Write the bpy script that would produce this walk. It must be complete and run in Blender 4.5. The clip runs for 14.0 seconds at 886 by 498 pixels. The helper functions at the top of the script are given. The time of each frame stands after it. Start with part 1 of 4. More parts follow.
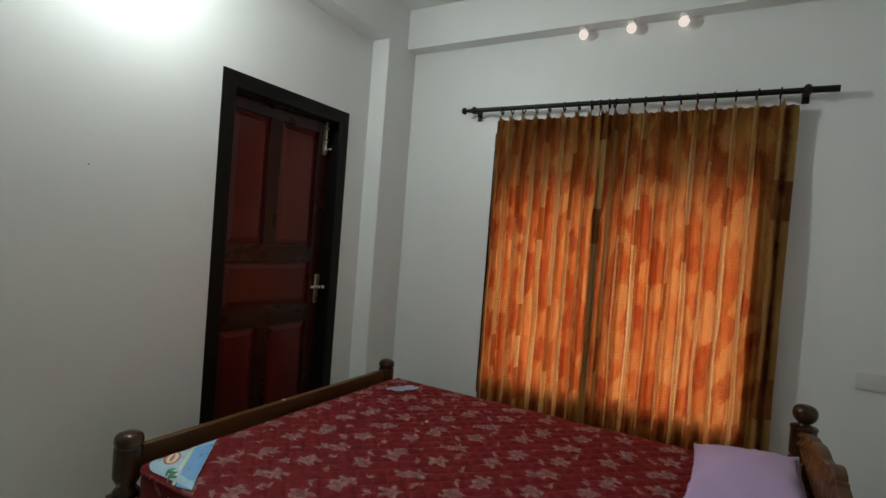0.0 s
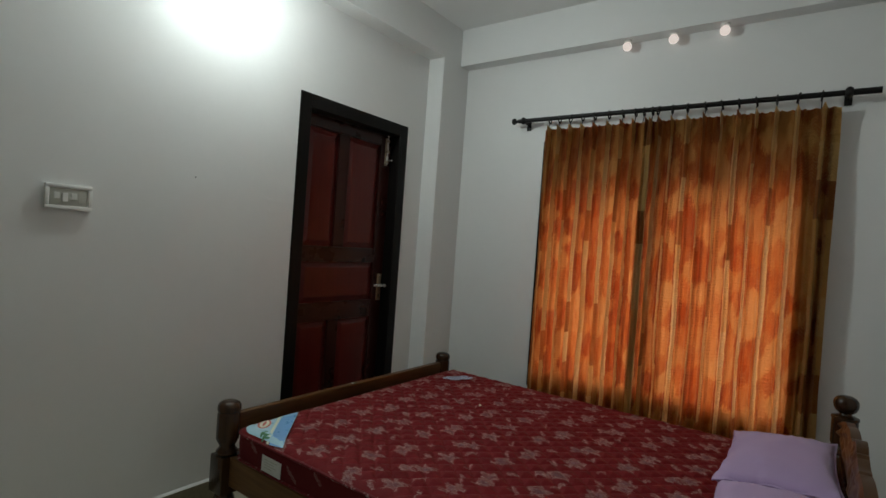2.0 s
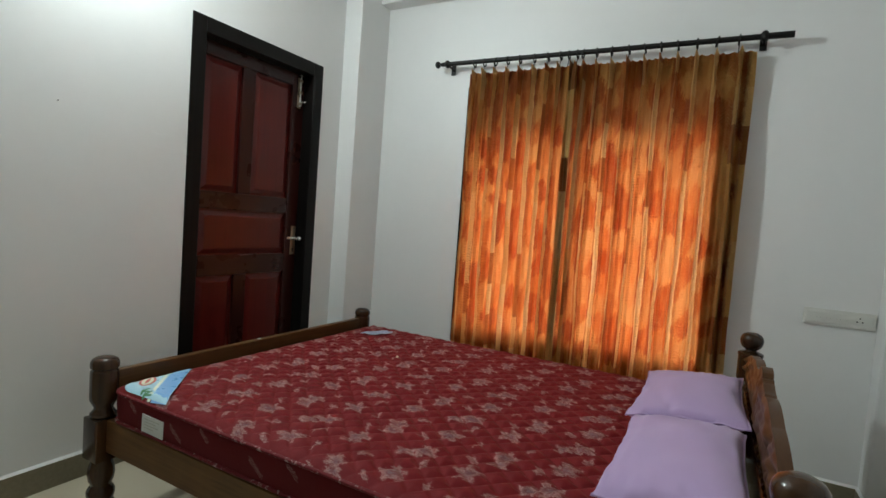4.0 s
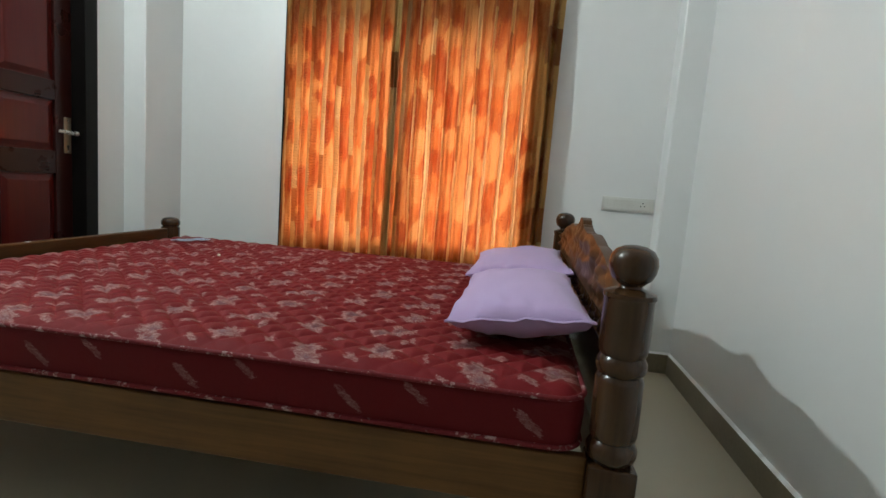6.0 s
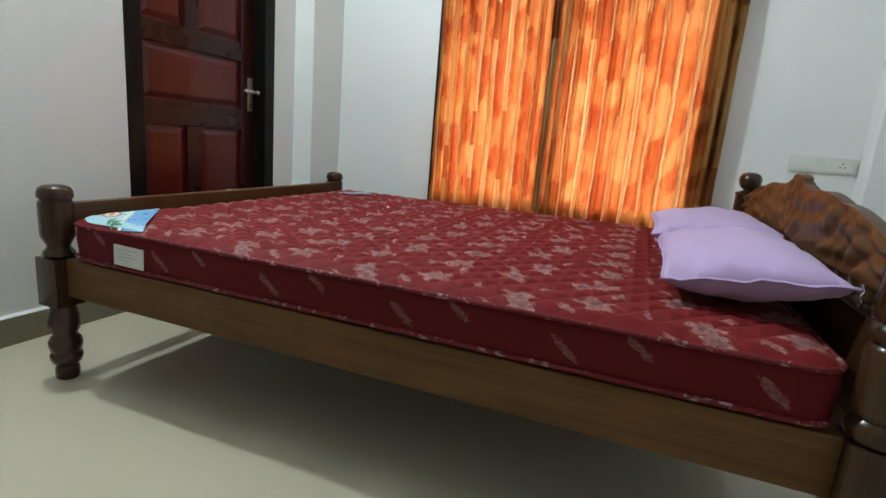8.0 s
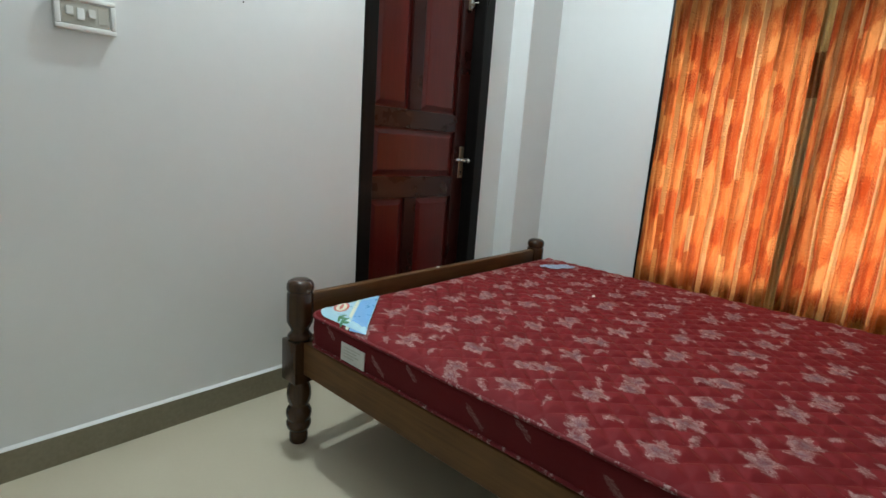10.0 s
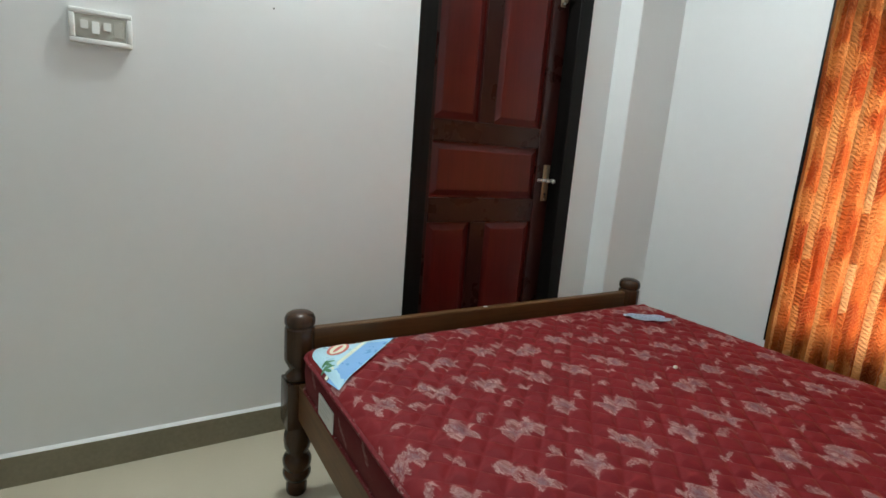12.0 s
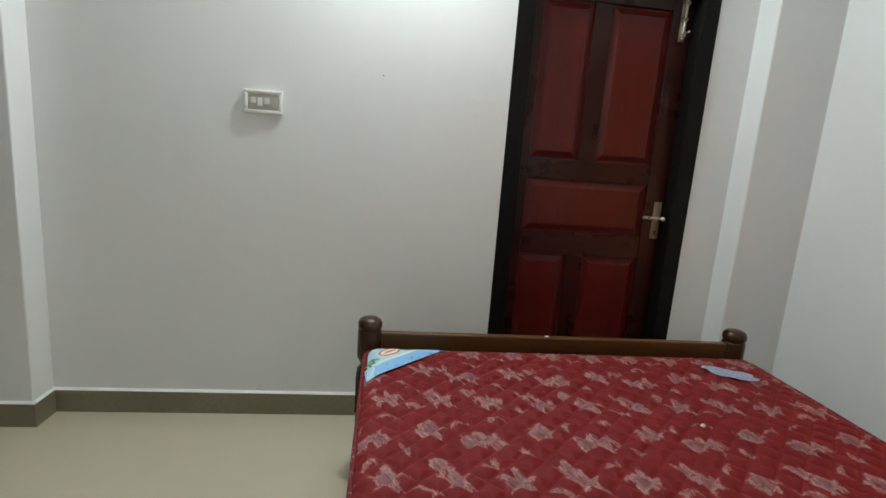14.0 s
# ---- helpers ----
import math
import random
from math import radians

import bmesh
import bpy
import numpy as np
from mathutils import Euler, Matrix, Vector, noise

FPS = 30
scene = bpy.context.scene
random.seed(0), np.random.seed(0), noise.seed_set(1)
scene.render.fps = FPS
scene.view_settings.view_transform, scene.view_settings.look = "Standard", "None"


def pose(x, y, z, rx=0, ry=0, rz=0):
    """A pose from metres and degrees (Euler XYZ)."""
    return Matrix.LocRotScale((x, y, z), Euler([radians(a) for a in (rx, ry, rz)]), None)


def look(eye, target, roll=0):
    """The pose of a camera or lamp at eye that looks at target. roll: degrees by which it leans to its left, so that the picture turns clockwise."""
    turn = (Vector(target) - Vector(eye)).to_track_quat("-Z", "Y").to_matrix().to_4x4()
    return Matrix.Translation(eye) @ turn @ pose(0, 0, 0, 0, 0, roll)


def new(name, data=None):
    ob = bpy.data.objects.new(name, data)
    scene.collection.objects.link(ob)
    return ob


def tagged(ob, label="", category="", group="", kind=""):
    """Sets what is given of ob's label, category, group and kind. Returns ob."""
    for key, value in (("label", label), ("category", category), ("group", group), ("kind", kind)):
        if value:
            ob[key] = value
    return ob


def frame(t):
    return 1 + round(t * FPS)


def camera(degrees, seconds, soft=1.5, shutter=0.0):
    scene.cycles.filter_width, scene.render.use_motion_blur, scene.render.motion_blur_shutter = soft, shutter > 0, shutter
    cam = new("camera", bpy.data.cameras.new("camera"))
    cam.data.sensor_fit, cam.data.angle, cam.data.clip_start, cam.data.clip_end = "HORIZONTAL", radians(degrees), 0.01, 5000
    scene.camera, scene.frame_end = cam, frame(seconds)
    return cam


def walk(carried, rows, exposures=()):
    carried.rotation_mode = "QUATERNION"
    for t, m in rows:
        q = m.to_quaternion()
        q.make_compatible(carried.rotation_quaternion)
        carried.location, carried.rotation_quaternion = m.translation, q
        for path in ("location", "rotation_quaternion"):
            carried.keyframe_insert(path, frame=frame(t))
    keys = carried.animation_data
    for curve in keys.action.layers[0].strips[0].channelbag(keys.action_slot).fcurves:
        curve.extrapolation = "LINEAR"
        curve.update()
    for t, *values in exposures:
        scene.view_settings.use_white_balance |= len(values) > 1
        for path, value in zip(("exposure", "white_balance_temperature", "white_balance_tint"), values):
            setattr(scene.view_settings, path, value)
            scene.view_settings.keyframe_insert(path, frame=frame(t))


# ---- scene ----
cam = camera(82.0, 14.0)
PATH = [
    (0, (-0.422, 0.592, 1.379), (-1.42, 2.325, 1.339), 4.4),
    (0.5, (-0.384, 0.507, 1.392), (-1.513, 2.158, 1.352), 4.2),
    (1, (-0.331, 0.428, 1.386), (-1.502, 2.049, 1.35), 4.2),
    (1.5, (-0.283, 0.392, 1.358), (-1.46, 2.008, 1.325), 4.1),
    (2, (-0.289, 0.383, 1.338), (-1.462, 2.003, 1.316), 4.1),
    (2.2, (-0.303, 0.396, 1.337), (-1.481, 2.012, 1.313), 3.9),
    (4.5, (-0.288, 0.604, 1.133), (-1.015, 2.461, 0.976), 4.3),
    (5, (-0.302, 0.623, 1.055), (-0.747, 2.562, 0.85), 4.4),
    (5.5, (-0.321, 0.629, 0.979), (-0.65, 2.59, 0.76), 4.5),
    (6, (-0.352, 0.622, 0.904), (-0.637, 2.587, 0.66), 4.5),
    (6.5, (-0.414, 0.603, 0.857), (-0.709, 2.56, 0.568), 4.6),
    (7, (-0.456, 0.618, 0.827), (-0.893, 2.54, 0.486), 4.5),
    (7.5, (-0.526, 0.604, 0.822), (-1.065, 2.49, 0.436), 4.6),
    (8, (-0.573, 0.589, 0.845), (-1.253, 2.425, 0.433), 4.8),
    (8.5, (-0.645, 0.567, 0.902), (-1.468, 2.342, 0.489), 4.6),
    (9, (-0.682, 0.535, 0.999), (-1.691, 2.213, 0.59), 4.3),
    (11.5, (-0.72, 1.057, 1.155), (-2.302, 2.211, 0.751), 4.3),
    (12, (-0.713, 1.186, 1.149), (-2.387, 2.208, 0.758), 4.4),
    (12.5, (-0.629, 1.304, 1.196), (-2.427, 2.088, 0.805), 4.3),
    (13, (-0.553, 1.372, 1.229), (-2.439, 1.912, 0.841), 4.2),
    (13.5, (-0.423, 1.51, 1.257), (-2.351, 1.885, 0.88), 4.1),
    (14, (-0.326, 1.632, 1.266), (-2.276, 1.87, 0.89), 4.3),
]
EXPOSURES = [(0.0, 2.36, 6750, 10), (0.4, 2.10, 6750, 10), (1.0, 2.08, 6750, 10), (2.2, 2.12, 6700, 10), (4.2, 3.06, 6550, 10), (6.0, 3.34, 6400, 9), (7.0, 3.54, 6250, 8),
             (8.0, 3.62, 6200, 9), (9.0, 3.46, 6200, 9), (11.5, 3.46, 6350, 11), (12.5, 3.46, 6500, 12), (14.0, 3.34, 6550, 12)]
walk(cam, [(t, look(eye, target, roll)) for t, eye, target, roll in PATH], EXPOSURES)

# ---- the plan, in metres ----
X_WEST, X_EAST, Y_SOUTH, Y_NORTH = -2.60, 0.508, -3.10, 3.557
X_COL = -2.468           # face of the columns and of the beam along the west wall
Y_BEAM = 3.454           # face of the beam along the north wall
Z_BEAM, Z_CEIL = 2.645, 2.91
THICK = 0.22
DOOR_Y0, DOOR_Y1, DOOR_TOP = 2.153, 3.062, 2.120
WIN_X0, WIN_X1, WIN_Z0, WIN_Z1 = -1.803, -0.30, 0.42, 2.07
WIN_SILL = 0.605         # top of the boarded lower part of the window

# ---- daylight outside ----
world = bpy.data.worlds.new("sky")
scene.world = world
world.use_nodes = True
wn = world.node_tree
wn.nodes.clear()
sky = wn.nodes.new("ShaderNodeTexSky")
sky.sky_type, sky.sun_disc = "NISHITA", False
sky.sun_elevation, sky.sun_rotation = radians(57), radians(0)
bg = wn.nodes.new("ShaderNodeBackground")
bg.inputs["Strength"].default_value = 0.060
wo = wn.nodes.new("ShaderNodeOutputWorld")
wn.links.new(sky.outputs[0], bg.inputs[0])
wn.links.new(bg.outputs[0], wo.inputs[0])

sun_data = bpy.data.lights.new("sun", "SUN")
sun_data.energy, sun_data.angle, sun_data.color = 1.45, radians(34), (1.0, 0.93, 0.84)
sun = new("sun", sun_data)
sun.matrix_world = look((-1.00, 8.5, 9.2), (-1.05, 3.5, 1.5))

LAMP_STRENGTH = 355.0    # the bare bulb on the west wall
GLOBE_STRENGTH = 0.16    # the three little globes under the beam


# ---- material helpers ----
class Nodes:
    def __init__(self, name):
        self.mat = bpy.data.materials.new(name)
        self.mat.use_nodes = True
        self.t = self.mat.node_tree
        self.t.nodes.clear()
        self.out = self.t.nodes.new("ShaderNodeOutputMaterial")

    def n(self, kind, **inputs):
        node = self.t.nodes.new(kind)
        for key, value in inputs.items():
            self.put(node, key.replace("_", " "), value)
        return node

    def put(self, node, key, value):
        socket = node.inputs[int(key)] if key.isdigit() else node.inputs[key]
        if isinstance(value, bpy.types.NodeSocket):
            self.t.links.new(value, socket)
        else:
            socket.default_value = value

    def math(self, op, a, b=0.0, c=0.0):
        node = self.t.nodes.new("ShaderNodeMath")
        node.operation = op
        for i, v in enumerate((a, b, c)):
            self.put(node, str(i), v)
        return node.outputs[0]

    def vmath(self, op, a, b=(0, 0, 0)):
        node = self.t.nodes.new("ShaderNodeVectorMath")
        node.operation = op
        self.put(node, "0", a)
        self.put(node, "1", b)
        return node.outputs[0]

    def mix(self, fac, a, b):
        node = self.t.nodes.new("ShaderNodeMix")
        node.data_type = "RGBA"
        self.put(node, "0", fac)
        self.put(node, "6", a if isinstance(a, bpy.types.NodeSocket) else (*a, 1))
        self.put(node, "7", b if isinstance(b, bpy.types.NodeSocket) else (*b, 1))
        return node.outputs[2]

    def coords(self, scale=(1, 1, 1)):
        tc = self.t.nodes.new("ShaderNodeTexCoord")
        mp = self.t.nodes.new("ShaderNodeMapping")
        mp.inputs["Scale"].default_value = scale
        self.t.links.new(tc.outputs["Object"], mp.inputs[0])
        return mp.outputs[0]

    def noise(self, vec, scale, detail=4.0, rough=0.55, distortion=0.0):
        return self.n("ShaderNodeTexNoise", Vector=vec, Scale=scale, Detail=detail, Roughness=rough, Distortion=distortion).outputs[0]

    def ramp(self, fac, stops):
        node = self.t.nodes.new("ShaderNodeValToRGB")
        els = node.color_ramp.elements
        while len(els) < len(stops):
            els.new(0.5)
        for e, (p, c) in zip(els, stops):
            e.position = p
            e.color = (*c, 1) if len(c) == 3 else c
        self.put(node, "0", fac)
        return node.outputs[0]

    def range(self, v, a, b, c=0.0, d=1.0):
        node = self.t.nodes.new("ShaderNodeMapRange")
        for i, x in enumerate((v, a, b, c, d)):
            self.put(node, str(i), x)
        return node.outputs[0]

    def bump(self, height, strength, distance):
        return self.n("ShaderNodeBump", Height=height, Strength=strength, Distance=distance).outputs[0]

    def surface(self, color, rough=0.5, normal=None, metal=0.0, coat=0.0, sheen=0.0, spec=0.5, coat_rough=0.1, sheen_tint=(1, 1, 1)):
        p = self.t.nodes.new("ShaderNodeBsdfPrincipled")
        self.put(p, "Base Color", color if isinstance(color, bpy.types.NodeSocket) else (*color, 1))
        self.put(p, "Roughness", rough)
        self.put(p, "Metallic", metal)
        self.put(p, "Coat Weight", coat)
        self.put(p, "Coat Roughness", coat_rough)
        self.put(p, "Sheen Weight", sheen)
        self.put(p, "Sheen Tint", (*sheen_tint, 1))
        self.put(p, "Sheen Roughness", 0.5)
        self.put(p, "Specular IOR Level", spec)
        if normal is not None:
            self.put(p, "Normal", normal)
        self.t.links.new(p.outputs[0], self.out.inputs[0])
        return self.mat


def paint(name, color, rough=0.5, stipple=0.15, blotch=0.03):
    """Rolled emulsion: faint large patches, roller stipple."""
    k = Nodes(name)
    v = k.coords()
    big = k.noise(v, 1.7, 3)
    small = k.noise(v, 22, 4)
    tone = k.math("ADD", k.math("MULTIPLY", k.math("SUBTRACT", big, 0.5), blotch * 2), k.math("MULTIPLY", k.math("SUBTRACT", small, 0.5), blotch))
    dark = tuple(c * 0.86 for c in color)
    lite = tuple(min(1, c * 1.1) for c in color)
    col = k.mix(k.math("ADD", 0.55, k.math("MULTIPLY", tone, 4.0)), dark, lite)
    h = k.math("ADD", k.noise(v, 260, 2), k.math("MULTIPLY", k.noise(v, 5, 2), 3.0))
    return k.surface(col, k.range(small, 0.3, 0.7, rough - 0.06, rough + 0.06), k.bump(h, stipple, 0.002))


def wood(name, dark, light, axis=2, rough=0.3, coat=0.5, grain=1.0, worn=0.35, spec=0.5):
    """Varnished timber, its grain along one axis (0, 1, 2)."""
    k = Nodes(name)
    sc = [9.0, 9.0, 9.0]
    sc[axis] = 0.7
    v = k.coords(tuple(sc))
    warp = k.noise(v, 2.2, 5, 0.6, 1.2)
    fine_sc = [60.0, 60.0, 60.0]
    fine_sc[axis] = 2.0
    fine = k.noise(k.coords(tuple(fine_sc)), 2.0, 3)
    wear = k.noise(k.coords(), 7.0, 4)
    f = k.math("ADD", k.math("MULTIPLY", warp, 0.75 * grain), k.math("MULTIPLY", fine, 0.35 * grain))
    col = k.ramp(k.math("ADD", f, k.math("MULTIPLY", k.math("SUBTRACT", wear, 0.5), worn)), [(0.25, dark), (0.5, tuple((a + b) / 2 for a, b in zip(dark, light))), (0.8, light)])
    return k.surface(col, k.range(wear, 0.2, 0.8, rough - 0.03, rough + 0.04), k.bump(fine, 0.08, 0.001), coat=coat, coat_rough=0.14, spec=spec)


def plain(name, color, rough=0.4, metal=0.0, coat=0.0, vary=0.12, scale=14.0, spec=0.5):
    k = Nodes(name)
    v = k.coords()
    f = k.noise(v, scale, 4)
    col = k.mix(f, tuple(c * (1 - vary) for c in color), tuple(min(1, c * (1 + vary)) for c in color))
    return k.surface(col, k.range(k.noise(v, scale * 3, 3), 0.3, 0.7, rough * 0.85, min(1, rough * 1.15)), metal=metal, coat=coat, spec=spec)


def glow(name, color, strength):
    k = Nodes(name)
    e = k.n("ShaderNodeEmission", Color=(*color, 1), Strength=strength)
    k.t.links.new(e.outputs[0], k.out.inputs[0])
    return k.mat


def floor_tile():
    k = Nodes("floor_polish")
    v = k.coords()
    big = k.noise(v, 1.3, 4, 0.6)
    speck = k.noise(v, 90, 3, 0.7)
    f = k.math("ADD", k.math("MULTIPLY", big, 0.6), k.math("MULTIPLY", speck, 0.4))
    col = k.ramp(f, [(0.2, (0.515, 0.455, 0.345)), (0.8, (0.55, 0.49, 0.37))])
    return k.surface(col, 0.27)


def skirting_tile():
    k = Nodes("skirting_tile")
    v = k.coords()
    f = k.math("ADD", k.math("MULTIPLY", k.noise(v, 4, 4), 0.6), k.math("MULTIPLY", k.noise(v, 70, 3), 0.4))
    col = k.ramp(f, [(0.3, (0.17, 0.145, 0.09)), (0.7, (0.25, 0.215, 0.145))])
    return k.surface(col, 0.32)


def mattress_cloth(name, quilted):
    """Maroon printed cotton: a repeat of pale ragged blossoms, single and in pairs, with small sprigs between; the border has sprigs alone."""
    k = Nodes(name)
    tc = k.t.nodes.new("ShaderNodeTexCoord")
    sep = k.n("ShaderNodeSeparateXYZ", Vector=tc.outputs["Object"])
    x, y, z = sep.outputs
    along = k.math("ADD", k.math("ADD", x, z), k.math("MULTIPLY", k.math("SUBTRACT", y, 1.66), -0.025))
    across = k.math("ADD", y, k.math("MULTIPLY", z, 1.6))
    if quilted:
        along, across = k.math("SUBTRACT", along, 0.541), k.math("SUBTRACT", across, 0.541 * 1.6)
    flat = k.n("ShaderNodeCombineXYZ", X=along, Y=across).outputs[0]
    wob = k.n("ShaderNodeTexNoise", Vector=flat, Scale=75.0, Detail=3.0, Roughness=0.75)
    wander = k.n("ShaderNodeTexNoise", Vector=flat, Scale=4.0, Detail=1.0)
    flat_w = k.vmath("ADD", flat, k.vmath("MULTIPLY", k.vmath("SUBTRACT", wob.outputs["Color"], (0.5, 0.5, 0.5)), (0.036, 0.036, 0.0)))
    flat_w = k.vmath("ADD", flat_w, k.vmath("MULTIPLY", k.vmath("SUBTRACT", wander.outputs["Color"], (0.5, 0.5, 0.5)), (0.016, 0.016, 0.0)))
    REPEAT_X, REPEAT_Y = 0.368, 0.3037

    def motif(u, v, long, short, turn, petals):
        """One printed motif of the repeat: how far inside its ragged edge, 0 to 1, and the way out from its middle."""
        d = k.vmath("SUBTRACT", flat_w, (u - 1.358, v + 1.662, 0.0))
        d = k.vmath("DIVIDE", d, (REPEAT_X, REPEAT_Y, 1.0))
        d = k.vmath("SUBTRACT", k.vmath("FRACTION", k.vmath("ADD", d, (0.5, 0.5, 0.5))), (0.5, 0.5, 0.5))
        d = k.n("ShaderNodeSeparateXYZ", Vector=k.vmath("MULTIPLY", d, (REPEAT_X, REPEAT_Y, 0.0)))
        c, q = math.cos(turn), math.sin(turn)
        e = k.math("ADD", k.math("MULTIPLY", d.outputs[0], c / long), k.math("MULTIPLY", d.outputs[1], q / long))
        f = k.math("ADD", k.math("MULTIPLY", d.outputs[0], -q / short), k.math("MULTIPLY", d.outputs[1], c / short))
        r = k.math("SQRT", k.math("ADD", k.math("MULTIPLY", e, e), k.math("MULTIPLY", f, f)))
        edge = k.math("ADD", 0.86, k.math("MULTIPLY", k.math("SINE", k.math("MULTIPLY", k.math("ARCTAN2", f, e), petals)), 0.22))
        return k.range(k.math("SUBTRACT", edge, r), -0.02, 0.12), r

    blossoms = ((0.000, 0.000, 0.044, 0.047, 0.3, 5.0), (0.322, 0.130, 0.034, 0.029, 0.8, 4.0), (0.000, 0.163, 0.043, 0.041, 0.5, 5.0),
                (0.160, 0.117, 0.041, 0.046, 0.1, 5.0), (0.209, 0.222, 0.037, 0.030, 0.4, 4.0), (0.203, 0.272, 0.040, 0.038, 1.1, 5.0))
    sprigs = ((0.250, 0.046, 0.020, 0.017, 0.0, 2.0), (0.135, 0.196, 0.034, 0.012, 1.95, 2.0), (0.038, 0.088, 0.036, 0.012, 1.20, 2.0),
              (0.102, 0.300, 0.032, 0.009, 1.45, 2.0), (0.308, 0.252, 0.028, 0.016, 1.9, 2.0))
    if not quilted:
        blossoms = ()
        sprigs = ((0.05, 0.05, 0.046, 0.017, 1.35, 2.0), (0.22, 0.10, 0.036, 0.016, 1.40, 2.0), (0.13, 0.20, 0.042, 0.018, 1.30, 2.0), (0.31, 0.24, 0.036, 0.016, 1.45, 2.0))
    mask, core = 0.0, 1.0
    for b in blossoms:
        m, r = motif(*b)
        mask, core = k.math("MAXIMUM", mask, m), k.math("MINIMUM", core, r)
    for b in sprigs:
        mask = k.math("MAXIMUM", mask, k.math("MULTIPLY", motif(*b)[0], 0.9 if quilted else 0.55))
    # brush-like gaps and petal outlines
    streak = k.noise(flat_w, 120, 3, 0.7, 0.6)
    veins = k.t.nodes.new("ShaderNodeTexVoronoi")
    veins.voronoi_dimensions, veins.feature = "2D", "DISTANCE_TO_EDGE"
    k.put(veins, "Vector", flat_w)
    k.put(veins, "Scale", 52.0)
    line = k.range(veins.outputs["Distance"], 0.02, 0.11, 0.45, 1.0)
    gaps = k.range(k.noise(flat_w, 48, 3, 0.7), 0.32, 0.44)
    mask = k.math("MULTIPLY", mask, k.math("MULTIPLY", gaps, k.math("MULTIPLY", line, k.range(streak, 0.30, 0.60, 0.38, 0.76))))
    cloth = 1.0 if quilted else 0.72       # the border's base colour is 0.72 of the top's
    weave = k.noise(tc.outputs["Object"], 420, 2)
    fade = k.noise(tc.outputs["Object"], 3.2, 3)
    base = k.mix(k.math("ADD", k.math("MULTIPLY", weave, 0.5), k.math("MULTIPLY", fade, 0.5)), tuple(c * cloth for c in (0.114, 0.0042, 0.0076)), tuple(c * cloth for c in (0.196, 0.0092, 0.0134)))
    petal = k.mix(k.range(streak, 0.35, 0.65), (0.27, 0.125, 0.115), (0.50, 0.34, 0.31))
    heart = k.mix(k.range(core, 0.10, 0.62), (0.20, 0.135, 0.15), petal)
    col = k.mix(mask, base, heart)
    h = k.math("ADD", weave, k.math("MULTIPLY", k.noise(tc.outputs["Object"], 60, 3), 2.0))
    return k.surface(col, k.range(mask, 0, 1, 0.68, 0.60), k.bump(h, 0.3, 0.0015), spec=0.18, sheen=0.14 if quilted else 0.0, sheen_tint=(0.88, 0.25, 0.13))


def piping_cord():
    k = Nodes("mattress_piping")
    v = k.coords()
    flecks = k.range(k.noise(v, 45, 4, 0.7), 0.56, 0.66)
    col = k.mix(k.math("MULTIPLY", flecks, 0.8), k.mix(k.noise(v, 160, 2), (0.10, 0.008, 0.012), (0.20, 0.022, 0.026)), (0.50, 0.36, 0.34))
    return k.surface(col, 0.7, spec=0.2)


